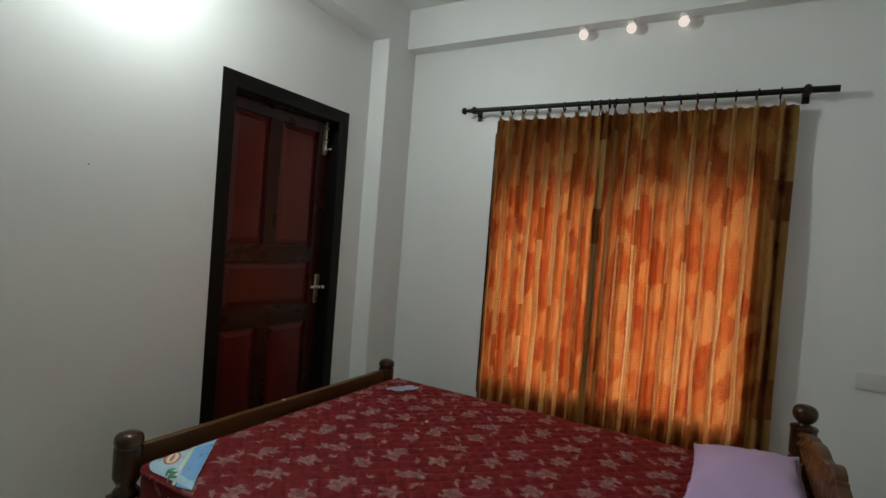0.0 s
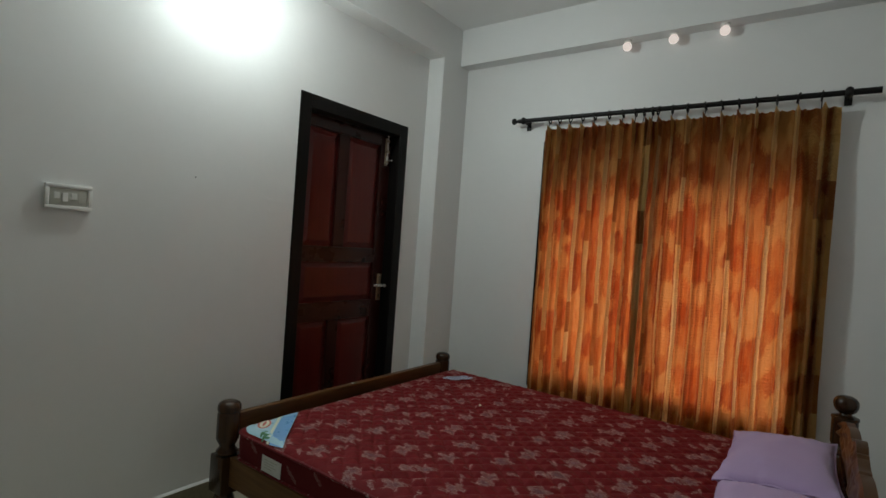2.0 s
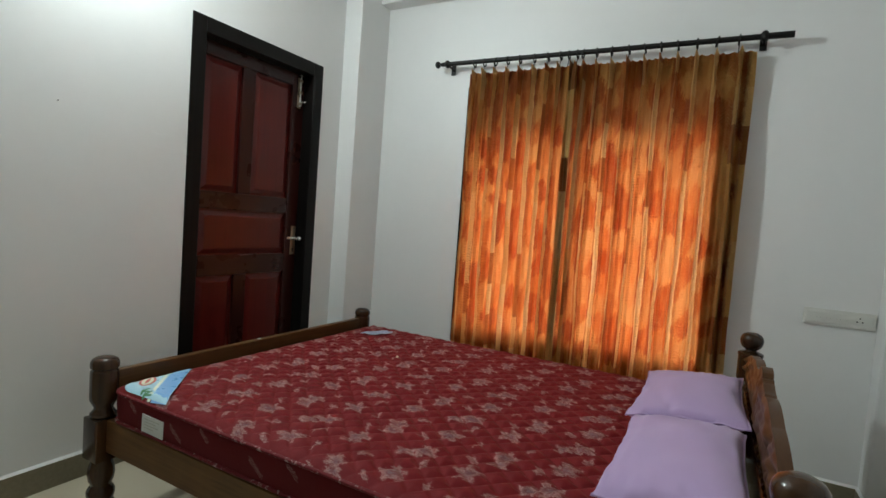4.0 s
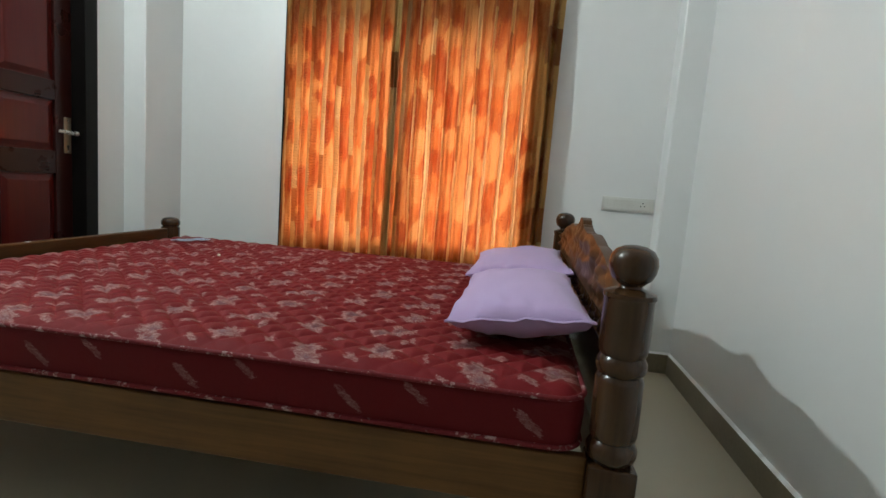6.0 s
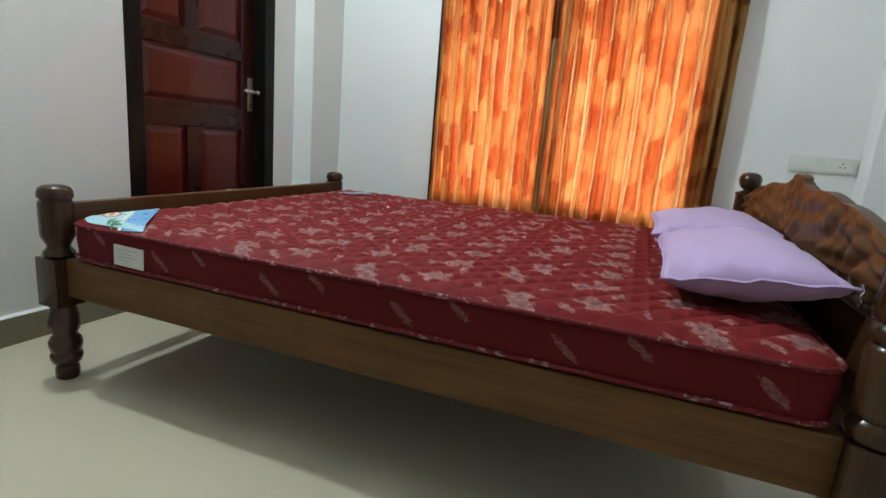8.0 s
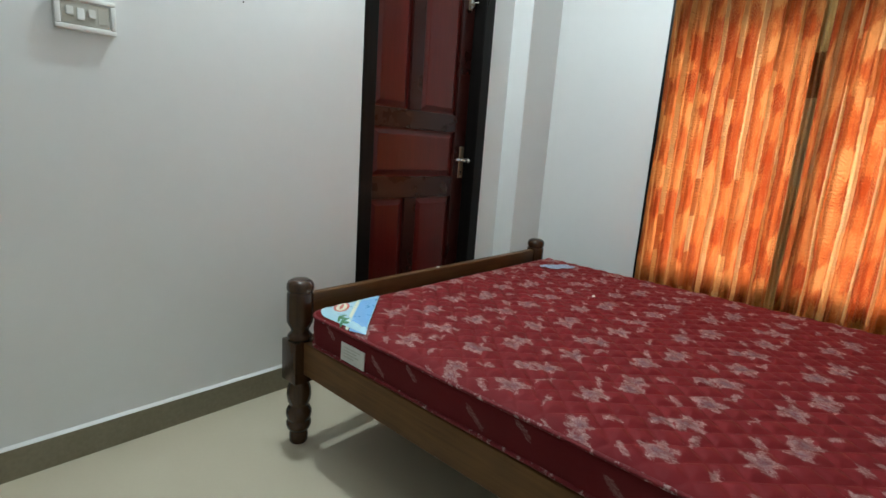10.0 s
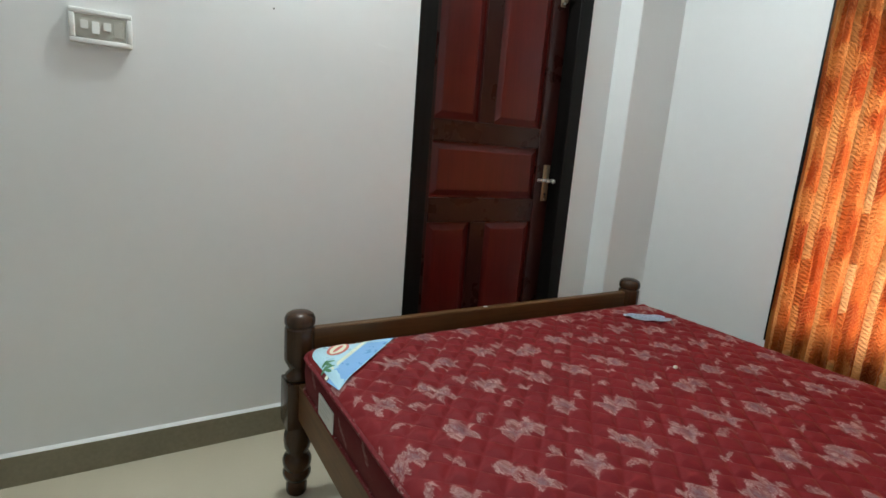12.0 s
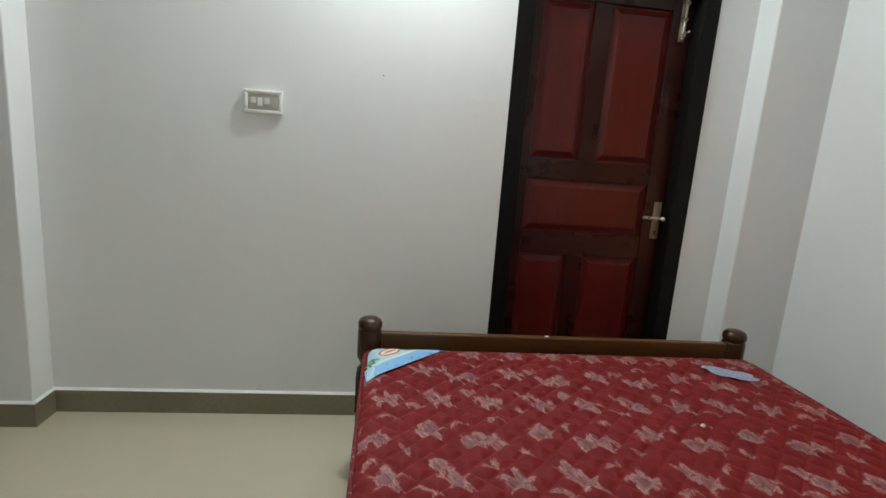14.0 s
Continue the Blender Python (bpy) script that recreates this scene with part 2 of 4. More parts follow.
def curtain_cloth():
    """Woven patchwork cloth: satin gold bands broken into lengths, between them ragged orange, ochre and rust patches; daylight comes through it."""
    k = Nodes("curtain_cloth")
    uv = k.t.nodes.new("ShaderNodeUVMap")
    uv.uv_map = "cloth"
    sep = k.n("ShaderNodeSeparateXYZ", Vector=uv.outputs[0])
    s, z = sep.outputs[0], sep.outputs[1]
    fray = k.math("SUBTRACT", k.noise(k.vmath("MULTIPLY", uv.outputs[0], (80.0, 30.0, 1.0)), 1.0, 4, 0.75), 0.5)
    slow = k.math("SUBTRACT", k.noise(uv.outputs[0], 7.0, 2), 0.5)

    def dice(dim, **given):
        node = k.t.nodes.new("ShaderNodeTexWhiteNoise")
        node.noise_dimensions = dim
        for key, value in given.items():
            k.put(node, key, value)
        return node.outputs[0]

    def steps(fac, stops):
        ramp = k.t.nodes.new("ShaderNodeValToRGB")
        ramp.color_ramp.interpolation = "CONSTANT"
        els = ramp.color_ramp.elements
        while len(els) < len(stops):
            els.new(0.5)
        for e, (p, c) in zip(els, stops):
            e.position, e.color = p, (*c, 1)
        k.put(ramp, "0", fac)
        return ramp.outputs[0]

    fold = k.math("DIVIDE", s, 0.175)
    idx = k.math("FLOOR", fold)
    shift = k.math("MULTIPLY", k.math("SUBTRACT", dice("1D", W=idx), 0.5), 0.06)
    off = k.math("ABSOLUTE", k.math("ADD", k.math("SUBTRACT", k.math("SUBTRACT", k.math("FRACT", fold), 0.5), shift), k.math("MULTIPLY", slow, 0.08)))
    breadth = k.math("MULTIPLY", dice("1D", W=k.math("ADD", idx, 17.0)), 0.085)
    stripe = k.range(k.math("SUBTRACT", k.math("ADD", off, k.math("MULTIPLY", fray, 0.13)), breadth), 0.105, 0.122, 1.0, 0.0)
    # woven bands down the side edges
    for edge, half in ((5.25, 0.075), (7.35, 0.05), (9.275, 0.024)):
        near = k.math("ABSOLUTE", k.math("SUBTRACT", k.math("ADD", s, k.math("MULTIPLY", fray, 0.03)), edge))
        stripe = k.math("MAXIMUM", stripe, k.range(near, half, half + 0.02, 1.0, 0.0))
    # lengths of the gold bands, each of its own shade
    drop = k.math("DIVIDE", k.math("ADD", k.math("ADD", z, k.math("MULTIPLY", fray, 0.02)), k.math("MULTIPLY", dice("1D", W=idx), 3.0)), 0.19)
    pick = dice("2D", Vector=k.n("ShaderNodeCombineXYZ", X=idx, Y=k.math("FLOOR", drop)).outputs[0])
    # ragged patches between the bands
    patch_at = k.n("ShaderNodeCombineXYZ", X=k.math("ADD", k.math("DIVIDE", s, 0.110), k.math("MULTIPLY", fray, 0.95)),
                   Y=k.math("ADD", k.math("DIVIDE", z, 0.120), k.math("MULTIPLY", fray, 1.10))).outputs[0]
    patch = k.t.nodes.new("ShaderNodeTexVoronoi")
    patch.voronoi_dimensions, patch.feature = "2D", "SMOOTH_F1"
    k.put(patch, "Smoothness", 0.45)
    k.put(patch, "Vector", patch_at)
    k.put(patch, "Scale", 1.0)
    k.put(patch, "Randomness", 0.9)
    tint = k.n("ShaderNodeSeparateColor", Color=patch.outputs["Color"]).outputs[0]
    mottle = k.noise(k.vmath("MULTIPLY", uv.outputs[0], (30.0, 12.0, 1.0)), 1.0, 3)
    # random tone in narrow columns: the folds' vertical shading put into the colour
    width_at = k.math("ADD", k.math("MULTIPLY", fold, 4.0), k.math("ADD", k.math("MULTIPLY", slow, 0.9), k.math("MULTIPLY", fray, 0.35)))
    width = k.math("SUBTRACT", dice("1D", W=k.math("FLOOR", width_at)), 0.5)
    soft = k.math("ADD", k.math("ADD", k.math("MULTIPLY", tint, 0.72), 0.14), k.math("ADD", k.math("MULTIPLY", width, 0.42), k.math("MULTIPLY", k.math("SUBTRACT", mottle, 0.5), 0.45)))
    ground = k.ramp(soft, [(0.18, (0.20, 0.046, 0.013)), (0.46, (0.40, 0.130, 0.032)), (0.86, (0.62, 0.330, 0.090))])
    ground_t = k.ramp(soft, [(0.18, (0.55, 0.064, 0.011)), (0.46, (0.82, 0.170, 0.033)), (0.86, (0.97, 0.360, 0.110))])
    gold = steps(pick, [(0.0, (0.88, 0.60, 0.23)), (0.40, (0.80, 0.49, 0.15)), (0.66, (0.36, 0.150, 0.048)), (0.76, (0.88, 0.68, 0.33)), (0.94, (0.46, 0.180, 0.050))])
    gold_t = steps(pick, [(0.0, (0.97, 0.62, 0.29)), (0.40, (0.94, 0.52, 0.21)), (0.66, (0.62, 0.17, 0.040)), (0.76, (0.95, 0.60, 0.30)), (0.94, (0.74, 0.180, 0.040))])
    # fern fronds: slanting barbs either side of a rib
    rib = k.math("ABSOLUTE", k.math("SUBTRACT", k.math("FRACT", k.math("ADD", k.math("MULTIPLY", fold, 3.0), k.math("MULTIPLY", slow, 0.8))), 0.5))
    barb = k.math("ADD", k.math("DIVIDE", z, 0.017), k.math("ADD", k.math("MULTIPLY", rib, 3.2), k.math("MULTIPLY", fray, 2.6)))
    frond = k.math("ADD", 0.5, k.math("MULTIPLY", k.math("SINE", k.math("MULTIPLY", barb, 6.283)), 0.5))
    where = k.range(k.noise(k.vmath("MULTIPLY", uv.outputs[0], (26.0, 9.0, 1.0)), 1.0, 3), 0.40, 0.58)
    lines = k.math("MULTIPLY", k.range(frond, 0.35, 0.85), where)
    thread = k.noise(k.vmath("MULTIPLY", uv.outputs[0], (700.0, 160.0, 1.0)), 1.0, 2)
    col = k.mix(k.math("MULTIPLY", lines, k.range(stripe, 0, 1, 0.30, 0.45)), k.mix(stripe, ground, gold), (0.62, 0.42, 0.17))
    col = k.mix(k.math("MULTIPLY", thread, 0.22), col, (0.15, 0.055, 0.018))
    back_col = k.mix(k.math("MULTIPLY", lines, 0.35), k.mix(stripe, ground_t, gold_t), (0.98, 0.42, 0.16))
    back_col = k.mix(k.math("MULTIPLY", thread, 0.35), back_col, (0.36, 0.07, 0.014))
    crinkle = k.noise(k.vmath("MULTIPLY", uv.outputs[0], (24.0, 75.0, 1.0)), 1.0, 3, 0.65)
    bump = k.bump(k.math("ADD", k.math("MULTIPLY", crinkle, 5.0), k.math("ADD", k.math("MULTIPLY", frond, 2.0), thread)), 1.0, 0.0036)
    front = k.t.nodes.new("ShaderNodeBsdfPrincipled")
    k.put(front, "Base Color", col)
    k.put(front, "Roughness", k.range(stripe, 0, 1, 0.42, 0.33))
    k.put(front, "Specular IOR Level", k.range(stripe, 0, 1, 0.4, 0.85))
    k.put(front, "Metallic", k.math("MULTIPLY", stripe, 0.45))
    k.put(front, "Specular Tint", (1.0, 0.78, 0.42, 1))
    k.put(front, "Normal", bump)
    back = k.n("ShaderNodeBsdfTranslucent", Color=back_col, Normal=bump)
    shade = k.t.nodes.new("ShaderNodeMixShader")
    k.put(shade, "0", k.range(stripe, 0, 1, 0.30, 0.33))
    k.t.links.new(front.outputs[0], shade.inputs[1])
    k.t.links.new(back.outputs[0], shade.inputs[2])
    k.t.links.new(shade.outputs[0], k.out.inputs[0])
    return k.mat


def pillow_cloth():
    k = Nodes("lavender_cotton")
    v = k.coords()
    weave = k.noise(v, 500, 2)
    f = k.noise(v, 5, 4)
    col = k.mix(f, (0.43, 0.30, 0.53), (0.50, 0.365, 0.60))
    return k.surface(col, 0.75, k.bump(k.math("ADD", weave, k.math("MULTIPLY", k.noise(v, 30, 4), 3.0)), 0.3, 0.001), sheen=0.25)


def window_glass():
    k = Nodes("window_glass")
    g = k.n("ShaderNodeBsdfGlass", Roughness=0.0, IOR=1.45)
    k.t.links.new(g.outputs[0], k.out.inputs[0])
    return k.mat


M_WALL = paint("wall_paint", (0.78, 0.78, 0.77), 0.42)
M_CEIL = paint("ceiling_paint", (0.80, 0.80, 0.79), 0.6)
M_LIP = plain("skirting_plaster", (0.82, 0.82, 0.80), 0.45, vary=0.04)
M_FLOOR = floor_tile()
M_SKIRT = skirting_tile()
M_FRAME = wood("door_frame_wood", (0.004, 0.0033, 0.003), (0.010, 0.008, 0.007), 2, 0.40, 0.0, 0.8, 0.15, 0.14)
M_STILE = wood("door_stile_wood", (0.019, 0.0038, 0.0028), (0.034, 0.0060, 0.0044), 2, 0.28, 0.10, 0.9, 0.05, 0.25)
M_RAIL = wood("door_rail_wood", (0.019, 0.0038, 0.0028), (0.034, 0.0060, 0.0044), 1, 0.28, 0.10, 0.9, 0.05, 0.25)
M_PANEL = wood("door_panel_wood", (0.068, 0.0050, 0.0036), (0.112, 0.0092, 0.0064), 2, 0.30, 0.09, 0.9, 0.08, 0.3)
M_POST = wood("bed_post_wood", (0.013, 0.006, 0.003), (0.056, 0.024, 0.009), 2, 0.24, 0.25, 1.2, 0.45, 0.3)
M_RAILX = wood("bed_rail_wood", (0.042, 0.018, 0.006), (0.160, 0.075, 0.024), 0, 0.45, 0.03, 1.15, 0.5, 0.2)
M_RAILY = wood("bed_end_rail_wood", (0.048, 0.021, 0.0072), (0.135, 0.062, 0.020), 1, 0.38, 0.10, 1.0, 0.35, 0.3)
M_CARVED = wood("bed_carved_wood", (0.062, 0.025, 0.0075), (0.125, 0.056, 0.018), 1, 0.40, 0.05, 0.6, 0.2, 0.25)
M_UNDER = wood("bed_plank_wood", (0.09, 0.06, 0.035), (0.2, 0.14, 0.08), 1, 0.7, 0.0)
M_TOP = mattress_cloth("mattress_cloth", True)
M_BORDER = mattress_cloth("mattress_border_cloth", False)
M_PIPE = piping_cord()
M_PILLOW = pillow_cloth()
M_CURTAIN = curtain_cloth()
M_ROD = plain("black_enamel", (0.007, 0.0065, 0.006), 0.42, spec=0.3)
M_STEEL = plain("brushed_steel", (0.62, 0.60, 0.56), 0.28, metal=1.0)
M_BRASSY = plain("worn_lacquer_plate", (0.34, 0.27, 0.19), 0.35, metal=0.7)
M_WHITE = plain("white_plastic", (0.80, 0.80, 0.77), 0.32, vary=0.03)
M_DARK = plain("dark_slot", (0.03, 0.03, 0.03), 0.5)
M_PLATE = plain("switch_plate_plastic", (0.50, 0.49, 0.43), 0.4, vary=0.08)
M_SOCKET = plain("socket_plastic", (0.67, 0.665, 0.62), 0.42, vary=0.06)
M_GREY = plain("grey_plastic", (0.46, 0.46, 0.42), 0.4)
M_BULB = glow("bulb_glow", (0.87, 1.0, 1.0), LAMP_STRENGTH)
M_GLOBE = glow("globe_glow", (1.0, 0.90, 0.84), GLOBE_STRENGTH)
M_GLASS = window_glass()
M_SKYBLUE = plain("label_blue", (0.20, 0.42, 0.72), 0.3, vary=0.1)
M_PALE = plain("label_pale", (0.42, 0.64, 0.74), 0.3, vary=0.1)
M_CREAM = plain("label_cream", (0.78, 0.78, 0.62), 0.3, vary=0.06)
M_GREEN = plain("label_green", (0.07, 0.22, 0.10), 0.35, vary=0.3, scale=60)
M_RED = plain("label_red", (0.62, 0.13, 0.10), 0.35, vary=0.2)
M_SLIP = plain("slip_plastic", (0.56, 0.65, 0.80), 0.28, vary=0.2, scale=40)
M_PAPER = plain("label_paper", (0.66, 0.68, 0.66), 0.5, vary=0.12, scale=60)


# ---- mesh helpers ----
def box(bm, x0, x1, y0, y1, z0, z1, bevel=0.0):
    vs = [bm.verts.new((x, y, z)) for x in (x0, x1) for y in (y0, y1) for z in (z0, z1)]
    fs = [bm.faces.new([vs[i] for i in f]) for f in ((0, 1, 3, 2), (4, 6, 7, 5), (0, 4, 5, 1), (2, 3, 7, 6), (0, 2, 6, 4), (1, 5, 7, 3))]
    if bevel:
        edges = list({e for f in fs for e in f.edges})
        bmesh.ops.bevel(bm, geom=edges, offset=bevel, segments=2, profile=0.5, affect="EDGES")
    return vs


def lathe(bm, profile, cx, cy, seg=28):
    """Turned shape: (radius, z) from the bottom to the top."""
    rings = []
    for r, z in profile:
        rings.append([bm.verts.new((cx + r * math.cos(2 * math.pi * i / seg), cy + r * math.sin(2 * math.pi * i / seg), z)) for i in range(seg)])
    for a, b in zip(rings, rings[1:]):
        for i in range(seg):
            j = (i + 1) % seg
            bm.faces.new((a[i], a[j], b[j], b[i]))
    bm.faces.new(list(reversed(rings[0])))
    bm.faces.new(rings[-1])


def tube(bm, points, r, seg=12, closed=False):
    """A round bar along points."""
    pts = [Vector(p) for p in points]
    n = len(pts)
    rings = []
    for i, p in enumerate(pts):
        a = pts[(i - 1) % n] if closed or i > 0 else p
        b = pts[(i + 1) % n] if closed or i < n - 1 else p
        d = (b - a).normalized()
        side = d.cross(Vector((0, 0, 1)))
        if side.length < 0.05:
            side = d.cross(Vector((1, 0, 0)))
        side.normalize()
        up = side.cross(d)
        rings.append([bm.verts.new(p + r * (math.cos(2 * math.pi * k / seg) * side + math.sin(2 * math.pi * k / seg) * up)) for k in range(seg)])
    pairs = list(zip(rings, rings[1:])) + ([(rings[-1], rings[0])] if closed else [])
    for a, b in pairs:
        for k in range(seg):
            j = (k + 1) % seg
            bm.faces.new((a[k], a[j], b[j], b[k]))
    if not closed:
        bm.faces.new(list(reversed(rings[0])))
        bm.faces.new(rings[-1])


def ball(bm, c, rx, ry, rz, seg=24, rings=14):
    m = Matrix.Translation(c) @ Matrix.Diagonal((rx, ry, rz, 1))
    bmesh.ops.create_uvsphere(bm, u_segments=seg, v_segments=rings, radius=1.0, matrix=m)


def mesh_of(name, bm, material, smooth=0.0):
    bmesh.ops.recalc_face_normals(bm, faces=bm.faces)
    me = bpy.data.meshes.new(name)
    bm.to_mesh(me)
    bm.free()
    for m in (material if isinstance(material, (list, tuple)) else [material]):
        me.materials.append(m)
    if smooth:
        me.shade_smooth()
        me.set_sharp_from_angle(angle=radians(smooth))
    return me


def part(name, bm, material, parent, label="", smooth=0.0):
    """ONE mesh object under a thing or a part; its mesh is in the world's metres."""
    ob = new(name, mesh_of(name, bm, material, smooth))
    ob.parent = parent
    inv = Matrix.Identity(4)
    p = parent
    chain = []
    while p is not None:
        chain.append(p)
        p = p.parent
    for q in reversed(chain):
        inv = inv @ q.matrix_parent_inverse @ q.matrix_basis
    ob.matrix_parent_inverse = inv.inverted()
    if label:
        ob["label"] = label
    return ob


def thing(name, at, label, category, group="", kind=""):
    ob = new(name)
    ob.empty_display_size = 0.1
    ob.location = at
    return tagged(ob, label, category, group, kind)


def solid(name, bm, material, label, category, kind="structure", smooth=0.0):
    return tagged(new(name, mesh_of(name, bm, material, smooth)), label, category, kind=kind)


# ---- the shell ----
bm = bmesh.new()
box(bm, X_WEST - THICK, X_EAST + THICK, Y_SOUTH - THICK, Y_NORTH + THICK, -0.15, 0.0)
solid("floor", bm, M_FLOOR, "polished beige vitrified tile floor of the bedroom", "floor")

bm = bmesh.new()
box(bm, X_WEST - THICK, X_EAST + THICK, Y_SOUTH - THICK, Y_NORTH + THICK, Z_CEIL, Z_CEIL + 0.15)
solid("ceiling", bm, M_CEIL, "plain white painted ceiling slab", "ceiling")

bm = bmesh.new()
box(bm, X_WEST - THICK, X_WEST, Y_SOUTH - THICK, DOOR_Y0, 0.0, Z_CEIL)
box(bm, X_WEST - THICK, X_WEST, DOOR_Y1, Y_NORTH + THICK, 0.0, Z_CEIL)
box(bm, X_WEST - THICK, X_WEST, DOOR_Y0, DOOR_Y1, DOOR_TOP, Z_CEIL)
solid("wall_west", bm, M_WALL, "white painted plaster wall with the door opening", "wall")

bm = bmesh.new()
box(bm, X_WEST, WIN_X0, Y_NORTH, Y_NORTH + THICK, 0.0, Z_CEIL)
box(bm, WIN_X1, X_EAST + THICK, Y_NORTH, Y_NORTH + THICK, 0.0, Z_CEIL)
box(bm, WIN_X0, WIN_X1, Y_NORTH, Y_NORTH + THICK, 0.0, WIN_Z0)
box(bm, WIN_X0, WIN_X1, Y_NORTH, Y_NORTH + THICK, WIN_Z1, Z_CEIL)
solid("wall_north", bm, M_WALL, "white painted plaster wall with the curtained window", "wall")

bm = bmesh.new()
box(bm, X_EAST, X_EAST + THICK, Y_SOUTH - THICK, Y_NORTH, 0.0, Z_CEIL)
solid("wall_east", bm, M_WALL, "plain white painted plaster wall behind the headboard", "wall")

bm = bmesh.new()
box(bm, X_WEST, X_EAST, Y_SOUTH - THICK, Y_SOUTH, 0.0, Z_CEIL)
solid("wall_south", bm, M_WALL, "plain white painted plaster wall", "wall")

for nm, x0, x1, y0, y1, b in (("column_1", X_WEST, X_COL, 3.248, Y_NORTH, 0.006), ("column_2", X_WEST, X_COL, -0.110, 0.217, 0.006), ("column_3", 0.369, X_EAST, 3.429, Y_NORTH, 0.008)):
    bm = bmesh.new()
    box(bm, x0, x1, y0, y1, 0.0, Z_BEAM)
    bmesh.ops.bevel(bm, geom=[e for e in bm.edges if abs(e.verts[0].co.z - e.verts[1].co.z) > 1 and abs(e.verts[0].co.x - (x0 if nm == "column_3" else x1)) < 0.001 and Y_SOUTH < e.verts[0].co.y < Y_NORTH - 0.01], offset=b, segments=3, profile=0.5, affect="EDGES")
    solid(nm, bm, M_WALL, "white plastered column in the corner of the room", "column")

bm = bmesh.new()
box(bm, X_WEST, X_COL, Y_SOUTH, Y_NORTH, Z_BEAM, Z_CEIL)
solid("beam_west", bm, M_WALL, "white plastered ceiling beam over the door wall", "beam")
bm = bmesh.new()
box(bm, X_COL, X_EAST, Y_BEAM, Y_NORTH, Z_BEAM, Z_CEIL)
solid("beam_north", bm, M_WALL, "white plastered ceiling beam over the window wall", "beam")


def skirting(name, x0, y0, x1, y1, nx, ny):
    """A tile skirting with a sloping plaster lip, along a wall whose face looks towards (nx, ny)."""
    t, h = 0.011, 0.103
    base = thing(name, ((x0 + x1) / 2, (y0 + y1) / 2, 0), "olive beige tile skirting with a white plaster lip", "skirting", kind="structure")
    bm = bmesh.new()
    box(bm, min(x0, x1, x0 + nx * t, x1 + nx * t), max(x0, x1, x0 + nx * t, x1 + nx * t), min(y0, y1, y0 + ny * t, y1 + ny * t), max(y0, y1, y0 + ny * t, y1 + ny * t), 0, h)
    part("tile_strip", bm, M_SKIRT, base)
    bm = bmesh.new()
    lo0, lo1 = bm.verts.new((x0 + nx * t, y0 + ny * t, h + 0.0005)), bm.verts.new((x1 + nx * t, y1 + ny * t, h + 0.0005))
    in0, in1 = bm.verts.new((x0, y0, h + 0.0005)), bm.verts.new((x1, y1, h + 0.0005))
    up0, up1 = bm.verts.new((x0 + nx * 0.002, y0 + ny * 0.002, h + 0.010)), bm.verts.new((x1 + nx * 0.002, y1 + ny * 0.002, h + 0.010))
    ba0, ba1 = bm.verts.new((x0, y0, h + 0.010)), bm.verts.new((x1, y1, h + 0.010))
    for f in ((lo0, lo1, up1, up0), (up0, up1, ba1, ba0), (in0, ba0, ba1, in1), (lo0, in0, in1, lo1), (lo0, up0, ba0, in0), (lo1, in1, ba1, up1)):
        bm.faces.new(f)
    part("plaster_lip", bm, M_LIP, base)


skirting("baseboard_1", X_WEST, 0.217, X_WEST, DOOR_Y0, 1, 0)
skirting("baseboard_2", X_WEST, DOOR_Y1, X_WEST, 3.248, 1, 0)
skirting("baseboard_3", X_COL, 3.237, X_COL, Y_NORTH, 1, 0)
skirting("baseboard_4", X_WEST + 0.011, 3.248, X_COL, 3.248, 0, -1)
skirting("baseboard_5", X_COL + 0.011, Y_NORTH, 0.369, Y_NORTH, 0, -1)
skirting("baseboard_6", 0.369, 3.429, 0.369, Y_NORTH - 0.011, -1, 0)
skirting("baseboard_7", 0.358, 3.429, X_EAST, 3.429, 0, -1)
skirting("baseboard_8", X_EAST, Y_SOUTH, X_EAST, 3.418, -1, 0)
skirting("baseboard_9", X_COL, -0.110, X_COL, 0.228, 1, 0)
skirting("baseboard_12", X_WEST, Y_SOUTH, X_WEST, -0.110, 1, 0)
skirting("baseboard_10", X_WEST + 0.011, 0.217, X_COL, 0.217, 0, 1)
skirting("baseboard_11", X_WEST + 0.011, Y_SOUTH, X_EAST - 0.011, Y_SOUTH, 0, 1)


